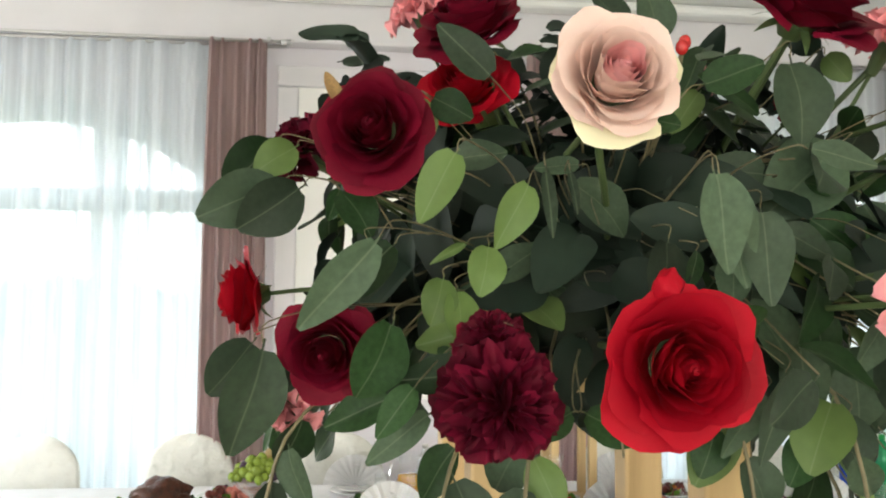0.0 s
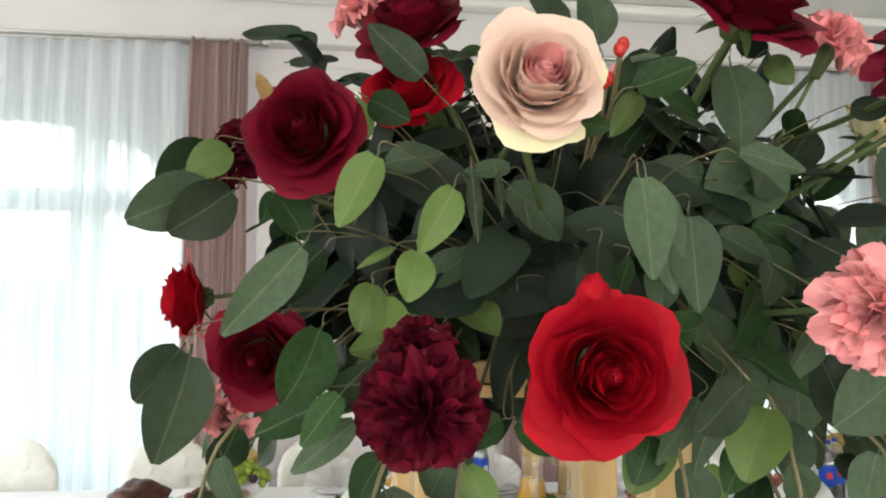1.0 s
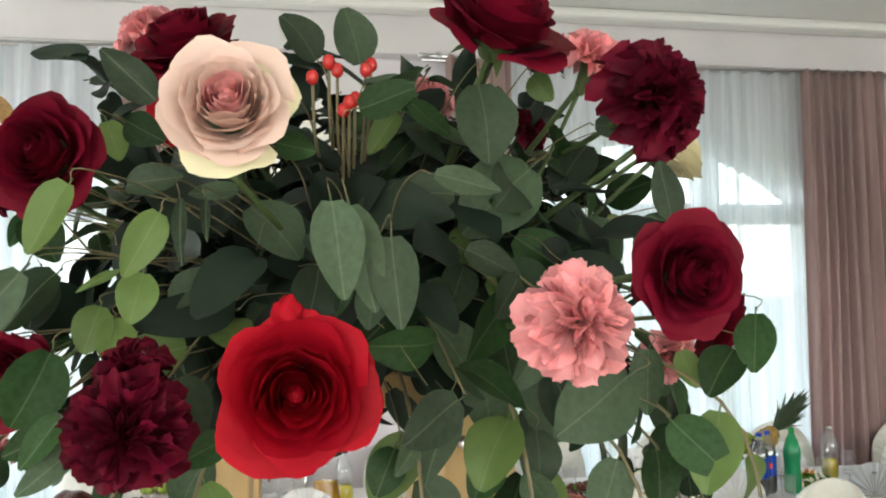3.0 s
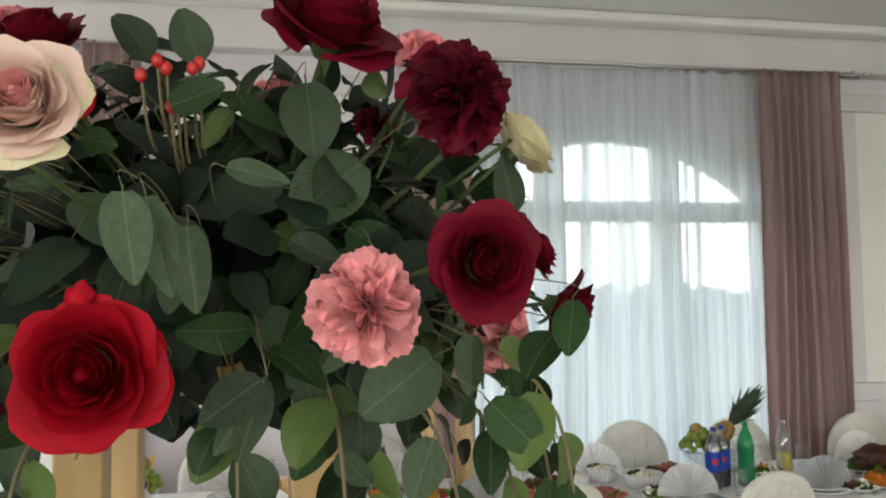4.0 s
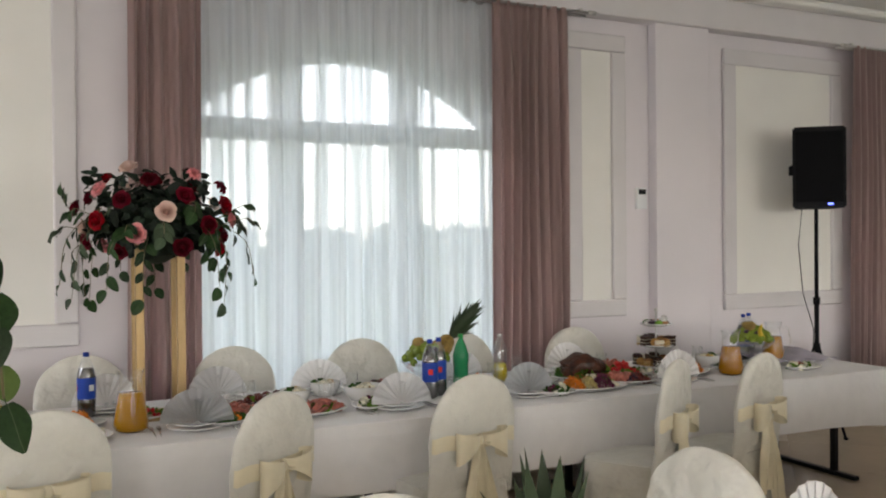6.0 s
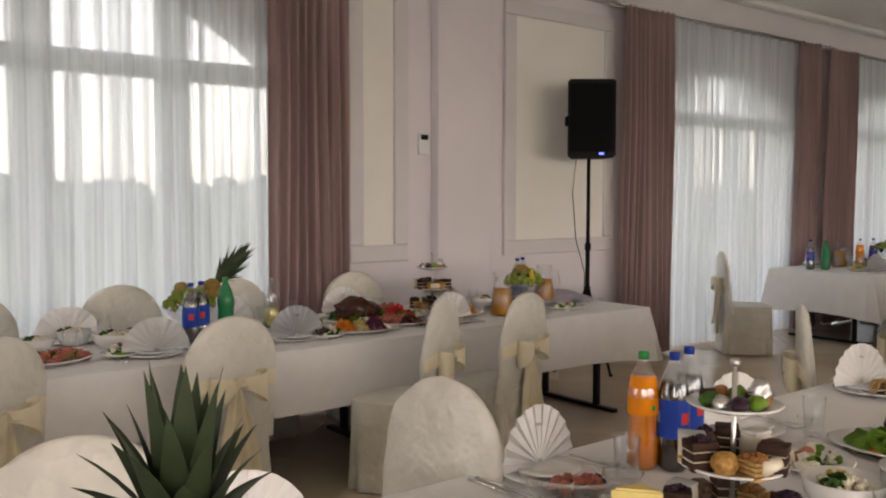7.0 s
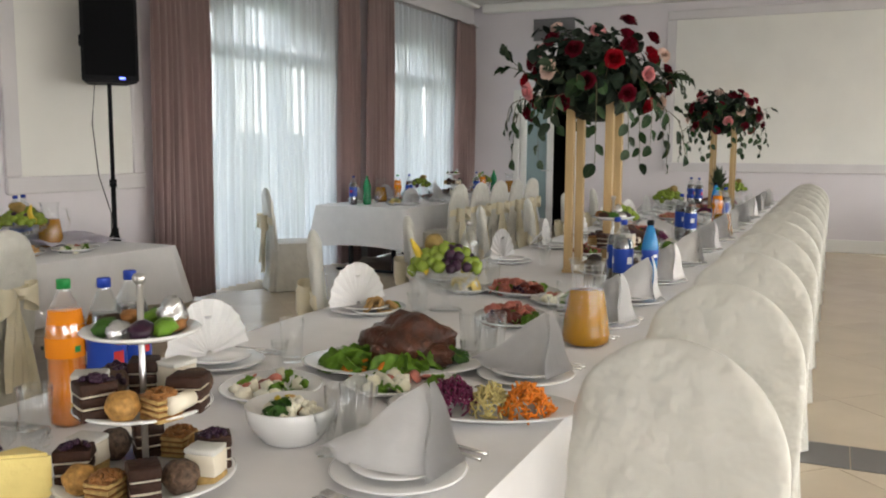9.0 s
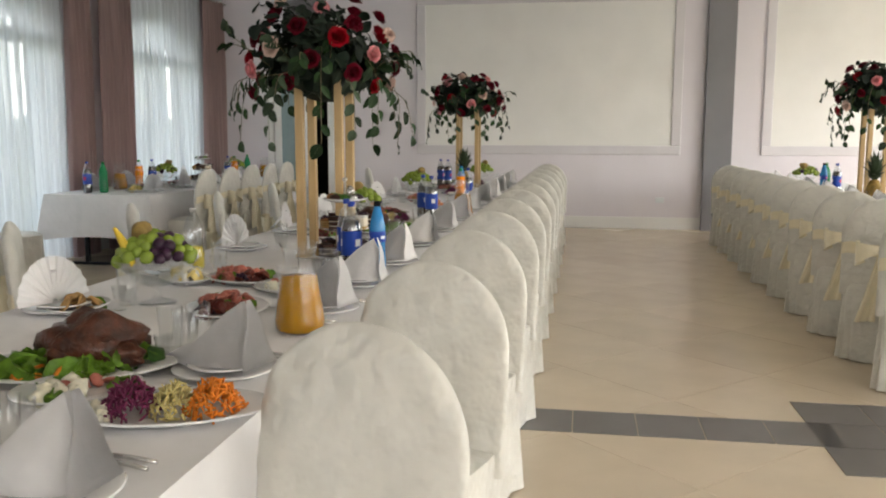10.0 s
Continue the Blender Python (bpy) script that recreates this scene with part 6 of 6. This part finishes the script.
def cheese_plate(x, y):
    d = thing("cheese_plate", "small white plate with cubes of white cheese and yellow wedge", "plate", pose(x, y, T))
    part("plate", oval(0.105, 0.095, 0.014), M_CHINA, d)
    rnd = random.Random(3)
    for k in range(12):
        part("cheese_cube", box(-0.014, -0.014, 0, 0.014, 0.014, 0.026, 0.003), M_FETA, d, "", False, pose(-0.05 + 0.03 * (k % 3) + rnd.uniform(-0.006, 0.006), -0.03 + 0.03 * (k % 9 // 3), 0.011 + 0.027 * (k // 9), 0, 0, rnd.uniform(-30, 30)))
    bm = bmesh.new()
    vs = [bm.verts.new(p) for p in ((0, 0, 0), (0.10, -0.01, 0), (0.085, 0.05, 0), (0, 0, 0.075), (0.10, -0.01, 0.06), (0.085, 0.05, 0.06))]
    for f in ((0, 2, 1), (3, 4, 5), (0, 1, 4, 3), (1, 2, 5, 4), (2, 0, 3, 5)):
        bm.faces.new([vs[i] for i in f])
    bmesh.ops.bevel(bm, geom=bm.edges[:], offset=0.004, segments=2, affect="EDGES")
    part("cheese_wedge", bm, M_CHEESE, d, "pale yellow cheese wedge", False, pose(0.03, -0.06, 0.012, 0, 0, -20) @ Matrix.Scale(1.35, 4))
    return d


def pineapple(x, y, z, lean=0, turn=0, label="whole pineapple with a stiff green crown", spread=1.0):
    p = thing("pineapple", label, "pineapple", pose(x, y, z, 0, lean, turn))
    bm = lathe([(0, 0)] + [(0.062 * math.sin(math.pi * (0.14 + 0.76 * i / 12)) ** 0.6 + (0.004 if i % 2 else 0), 0.015 + 0.21 * i / 12) for i in range(13)] + [(0, 0.235)], 18)
    part("body", bm, M_PINE, p)
    rnd = random.Random(int(x * 10))
    for i in range(44):
        q = i / 44
        a = i * 2.39996
        L = (0.10 + 0.13 * q) * (1.5 - 0.5 * spread) * rnd.uniform(0.9, 1.1)
        lean_out = spread * (1.25 * (1 - q) ** 1.3 + 0.08)
        d = Vector((math.cos(a), math.sin(a), 0))
        def f(u, v):
            s = u * 2 - 1
            w = 0.027 * (1 - v) ** 0.6 * (0.6 + 0.8 * v * (1 - v) * 2)
            r = 0.014 + L * v * math.sin(lean_out * (0.6 + 0.5 * v))
            zz = 0.225 + 0.03 * q + L * v * math.cos(lean_out * (0.6 + 0.5 * v))
            return d * r + Vector((-d.y, d.x, 0)) * s * w + Vector((0, 0, zz + 0.006 * abs(s) * (1 - v)))
        part("crown_leaf", grid(f, 2, 6), M_CROWN, p)
    return p


# the long table beside the walk
setting(2.97, 0.47, 1, turn=-14)
setting(3.75, 0.48, 1, turn=-8)
setting(2.66, 1.41, -1, turn=6)
setting(3.50, 1.34, -1)
setting(2.2, 0.47, 1)
setting(1.75, 1.38, -1)
salad_platter(3.40, 0.465, -74)
roast(3.70, 0.86, -66)
tier_stand(2.72, 0.87, 0, 25)
bottle(2.93, 1.30, "orange", 0.335)
bottle(2.985, 1.235, "cola", 0.335)
bottle(3.10, 1.27, "cola", 0.335)
salad_bowl(3.06, 0.78, 30, 0.10)
starter_plate(3.32, 1.02, 20)
starter_plate(3.5, 0.74, -40, 1)
copy_thing(TUMBLER, pose(3.07, 0.66, T))
copy_thing(SHOT, pose(3.22, 0.68, T))
copy_thing(TUMBLER, pose(3.98, 0.66, T))
copy_thing(TUMBLER, pose(3.93, 0.72, T))
fruit_bowl(4.58, 1.10, 1)
jug(4.23, 0.44, M_JUICE, 200)
cold_cuts(4.46, 0.78, 20)
platter(4.4, 1.3, "bread_platter", "small plate of bread slices and cheese", 0.14, 0.1, [("bread_slice", 10, (0, 0), (0.09, 0.06, 0.03), 0.03, "slice", M_BREAD), ("lettuce", 5, (0.03, 0), (0.08, 0.06, 0.01), 0.03, "leaf", M_SALAD)], 10, "plate")
glass_dish(2.62, 1.25, -35)
cheese_plate(2.44, 1.08)
pineapple(1.38, 0.76, T + 0.09, 0, 20, "whole pineapple standing in a fruit dish")
platter(1.38, 0.76, "fruit_dish", "deep white dish holding fruit", 0.12, 0.12, [("grapes", 60, (0, 0), (0.10, 0.10, 0.06), 0.014, "chunk", M_GRAPE)], 0, "dish")
cold_cuts(2.05, 1.0, 5)
starter_plate(2.25, 1.22, 40)
bottle(5.42, 0.62, "cola")
bottle(5.28, 0.56, "cola")
bottle(5.26, 0.44, "water", 0.33)
tier_stand(5.75, 0.72, 2, 70)
setting(4.55, 0.47, 1, turn=-10)
setting(5.07, 0.47, 1, False, -10)
setting(5.65, 0.47, 1, False, -10)
cold_cuts(5.05, 0.95, 70)
starter_plate(4.9, 0.72, 10)
platter(5.0, 1.2, "bread_platter", "plate of cheese and pale bread slices", 0.14, 0.1, [("cheese_slice", 12, (0, 0), (0.09, 0.06, 0.03), 0.035, "slice", M_CHEESE), ("bread_slice", 6, (0, 0), (0.08, 0.06, 0.03), 0.03, "slice", M_FETA)], 50, "plate")
bottle(5.35, 1.32, "lemon", 0.28)
roast(6.9, 0.85, 60)
fruit_bowl(7.3, 1.05, 3, False)
bottle(7.6, 0.62, "cola")
bottle(7.72, 0.7, "cola")
jug(7.95, 0.45, M_AMBER, 180)
bottle(8.9, 0.6, "orange")
bottle(9.0, 0.55, "cola")
fruit_bowl(9.8, 1.15, 5, False)
pineapple(10.55, 0.8, T, 0, 0, "whole pineapple standing on the tablecloth")
bottle(10.0, 0.75, "water")
bottle(11.4, 1.1, "cola")
bottle(11.5, 1.2, "cola")
fruit_bowl(12.1, 0.8, 6, False)
for k in range(9):
    setting(6.35 + 0.72 * k, 0.47, 1, False, -10)
    if k % 2 == 0:
        cold_cuts(6.6 + 0.72 * k, 1.05, 40 * k)
    else:
        salad_platter(6.7 + 0.72 * k, 0.85, 70 * k)
for k in range(10):
    setting(4.4 + 0.8 * k, 1.36, -1, False)
# the table before the window
for x in (0.35, 1.40, 2.43, 3.19, 4.25):
    setting(x, 3.87, 1, x > 1)
for x in (0.2, 1.05, 1.62, 2.2, 3.1, 3.9, 4.7):
    setting(x, 4.5, -1, False)
salad_platter(3.62, 3.87, 170)
bottle(2.69, 4.06, "cola")
bottle(2.77, 4.12, "cola")
bottle(2.90, 4.10, "green", 0.34)
fruit_bowl(2.80, 4.36, 2, False)
pineapple(2.80, 4.36, T + 0.135, 46, 0, "whole pineapple leaning among fruit", 0.5)
cold_cuts(1.98, 3.95, 10)
salad_bowl(1.98, 4.25, 60)
platter(1.85, 4.3, "meat_platter", "white platter with roast meats and greens", 0.2, 0.13, [("meat", 30, (0, 0), (0.14, 0.08, 0.04), 0.025, "chunk", M_SALAMI), ("lettuce", 12, (0, 0), (0.16, 0.1, 0.015), 0.04, "leaf", M_SALAD), ("pepper", 10, (0.05, 0), (0.08, 0.05, 0.05), 0.018, "chunk", M_CARROT)], 5)
salad_bowl(2.35, 4.2, 10, 0.11)
bottle(3.32, 4.4, "lemon", 0.29)
jug(1.12, 3.95, M_JUICE, 90)
roast(3.85, 4.22, 150)
cold_cuts(4.15, 4.45, 30)
platter(3.45, 4.18, "garnish_platter", "white platter of greens and flowers cut from vegetables", 0.16, 0.12, [("lettuce", 14, (0, 0), (0.12, 0.09, 0.015), 0.035, "leaf", M_SALAD), ("pepper", 14, (0, 0), (0.09, 0.06, 0.05), 0.015, "chunk", M_CARROT), ("feta", 16, (0.04, 0.02), (0.06, 0.05, 0.05), 0.015, "chunk", M_FETA)], 15)
tier_stand(4.5, 4.36, 1, 10)
jug(4.74, 3.92, M_AMBER, 20)
fruit_bowl(5.2, 4.2, 4, True)
bottle(5.32, 4.4, "cola")
bottle(5.42, 4.45, "cola")
jug(5.42, 4.22, M_AMBER, 120)
starter_plate(5.3, 3.88, 10)
salad_platter(4.45, 4.05, 10)
platter(5.0, 3.95, "bread_platter", "small basket plate of sliced bread", 0.12, 0.09, [("bread_slice", 12, (0, 0), (0.08, 0.05, 0.04), 0.03, "slice", M_BREAD)], 0, "plate")
salad_platter(0.8, 4.1, 20)
fruit_bowl(-0.25, 4.12, 8)
roast(-0.75, 4.15, 20)
bottle(0.55, 4.3, "lemon", 0.28)
cold_cuts(-1.0, 4.0, 50)
starter_plate(-1.4, 4.2, 0)
jug(0.45, 4.05, M_JUICE, 30)
bottle(0.95, 4.4, "cola")
for k, (x, y) in enumerate(((2.2, 4.42), (2.6, 4.45), (3.05, 4.15), (3.3, 4.05), (3.95, 3.98), (4.2, 4.2), (4.85, 4.25), (1.65, 4.1), (0.9, 3.85), (0.1, 3.9), (-0.4, 4.4), (-1.6, 4.0))):
    (salad_bowl, cold_cuts, starter_plate)[k % 3](x, y, 37 * k)
for x, y in ((2.75, 3.9), (3.5, 4.5), (4.05, 3.78), (1.75, 3.85), (2.1, 4.1), (3.0, 4.45)):
    copy_thing(TUMBLER, pose(x, y, T))
platter(4.05, 4.15, "pepper_platter", "white platter piled with peppers and greens", 0.17, 0.12, [("pepper", 40, (0, 0), (0.12, 0.08, 0.08), 0.02, "chunk", M_REDP), ("parsley", 24, (0.05, 0), (0.1, 0.08, 0.06), 0.018, "leaf", M_HERB)], 0)
for k, (x, y) in enumerate(((1.2, 4.2), (1.55, 3.9), (2.3, 3.95), (2.55, 4.2), (3.15, 4.3), (3.35, 3.84), (3.7, 4.05), (4.3, 4.0), (4.55, 4.15), (4.85, 4.05), (0.6, 3.95), (0.3, 4.25))):
    platter(x, y, "garnish_platter", "white plate of greens, red peppers and egg salad", 0.13, 0.10, [("lettuce", 16, (0, 0), (0.10, 0.075, 0.02), 0.032, "leaf", M_HERB if k % 2 else M_SALAD), ("pepper", 9, (0.02, 0), (0.07, 0.05, 0.05), 0.014, "chunk", (M_REDP, M_CARROT, M_BEET)[k % 3]), ("egg_salad", 12, (-0.04, 0.02), (0.05, 0.04, 0.05), 0.013, "chunk", M_EGG)], 31 * k, "plate")
# a bunched lilac runner at the table's end
def runner(u, v):
    x, y = 5.25 + 0.58 * u, 4.0 + 0.6 * v
    return (x, y, T + 0.016 + 0.055 * (0.5 + 0.5 * math.sin(u * 17 + 4 * v)) * (0.4 + 0.6 * math.sin(v * 3.1)) + 0.012 * noise.noise(Vector((u * 9, v * 9, 2))))
bm = grid(runner, 30, 20)
bmesh.ops.solidify(bm, geom=bm.faces[:], thickness=0.003)
tagged(part("table_runner", bm, M_LILAC), "bunched lilac organza runner on the white cloth", "table runner")
# the far window table
for k in range(5):
    setting(10.1 + 0.72 * k, 4.05, 1, False)
    setting(10.2 + 0.72 * k, 4.75, -1, False)
bottle(9.85, 4.62, "cola")
bottle(9.95, 4.5, "green", 0.32)
bottle(10.5, 4.4, "orange")
bottle(10.7, 4.35, "cola")
jug(10.45, 4.6, M_AMBER)
fruit_bowl(11.3, 4.5, 7, False)
tier_stand(12.1, 4.4, 4)
bottle(12.2, 4.1, "cola")
bottle(12.3, 4.05, "orange")
fruit_bowl(12.9, 4.3, 9, False)
bottle(13.1, 4.2, "green")
jug(13.2, 4.0, M_AMBER)
platter(10.05, 4.2, "bread_platter", "small plate of sliced bread and cheese", 0.13, 0.1, [("cheese_slice", 12, (0, 0), (0.09, 0.06, 0.05), 0.03, "slice", M_CHEESE)], 0, "plate")
for k in range(4):
    cold_cuts(10.5 + 0.8 * k, 4.35, 30 * k)
# the table beyond the aisle
for k in range(8):
    setting(7.3 + 0.72 * k, -2.7, -1, False)
fruit_bowl(11.9, -2.9, 11, False)
bottle(11.0, -2.85, "water")
bottle(11.1, -2.9, "green")
bottle(10.9, -2.95, "cola")
pineapple(9.6, -2.9, T, 0, 0, "whole pineapple standing on the tablecloth")
for ob in MASTERS:
    for o in (*ob.children_recursive, ob):
        bpy.data.objects.remove(o)


# ---- loudspeaker on a tripod ----
st = thing("speaker_stand", "black tripod loudspeaker stand on the floor", "speaker stand", pose(6.57, 4.85, 0))
part("pole", tube([(0, 0, 0.25), (0, 0, 1.1)], 0.019, 12), M_BLACK, st)
part("upper_pole", tube([(0, 0, 1.1), (0, 0, 1.862)], 0.016, 12), M_BLACK, st)
for z in (1.1, 0.72, 0.30):
    part("collar", tube([(0, 0, z - 0.03), (0, 0, z + 0.03)], 0.028, 12), M_BLACK, st)
part("knob", tube([(-0.02, -0.02, 1.1), (-0.05, -0.05, 1.1)], 0.014, 10), M_BLACK, st)
for k in range(3):
    a = k * 2.094 + 0.5
    leg = part("leg", tube([(0.02 * math.cos(a), 0.02 * math.sin(a), 0.72), (0.28 * math.cos(a), 0.28 * math.sin(a), 0.02)], 0.011, 8), M_BLACK, st)
    part("brace", tube([(0.02 * math.cos(a), 0.02 * math.sin(a), 0.30), (0.18 * math.cos(a), 0.18 * math.sin(a), 0.29)], 0.008, 6), M_BLACK, st)
    part("rubber_foot", blob((0.285 * math.cos(a), 0.285 * math.sin(a), 0.014), (0.02, 0.02, 0.013), 8, 0), M_BLACK, leg)
sp = thing("loudspeaker", "black plastic loudspeaker with grille on a tripod stand", "loudspeaker", pose(6.57, 4.85, 1.863, 0, 0, -40))
bm = box(-0.205, -0.18, 0, 0.205, 0.18, 0.66, 0.0)
for vtx in bm.verts:
    if vtx.co.y > 0:
        vtx.co.x *= 0.72
bmesh.ops.bevel(bm, geom=bm.edges[:], offset=0.014, segments=2, affect="EDGES")
part("cabinet", bm, M_BLACK, sp, smooth=False)
part("grille", box(-0.18, -0.192, 0.05, 0.18, -0.1805, 0.62, 0.005), M_GRILLE, sp, smooth=False)
for sx in (-1, 1):
    part("handle", box(sx * 0.192 - 0.012, -0.06, 0.28, sx * 0.192 + 0.012, 0.06, 0.36, 0.006), M_GRILLE, sp, smooth=False)
led = material("blue_indicator", (0.05, 0.08, 0.6), 0.3, vary=0)
led.node_tree.nodes["Principled BSDF"].inputs["Emission Color"].default_value = (0.1, 0.15, 1, 1)
led.node_tree.nodes["Principled BSDF"].inputs["Emission Strength"].default_value = 2.5
part("indicator_light", box(0.06, -0.197, 0.025, 0.10, -0.193, 0.04, 0.001), led, sp, "small blue power light", False)
part("top_cup", tube([(0, 0, -0.0005), (0, 0, 0.0)], 0.03, 12), M_BLACK, sp)
part("cable", tube([(-0.10, 0.05, 0.02), (-0.13, 0.06, -0.3), (-0.10, 0.04, -0.7), (-0.02, 0.03, -1.0), (-0.03, 0.05, -1.6), (0.1, 0.15, -1.855)], 0.004, 6), M_BLACK, sp)


# ---- floor tiles ----
floor_tiles()
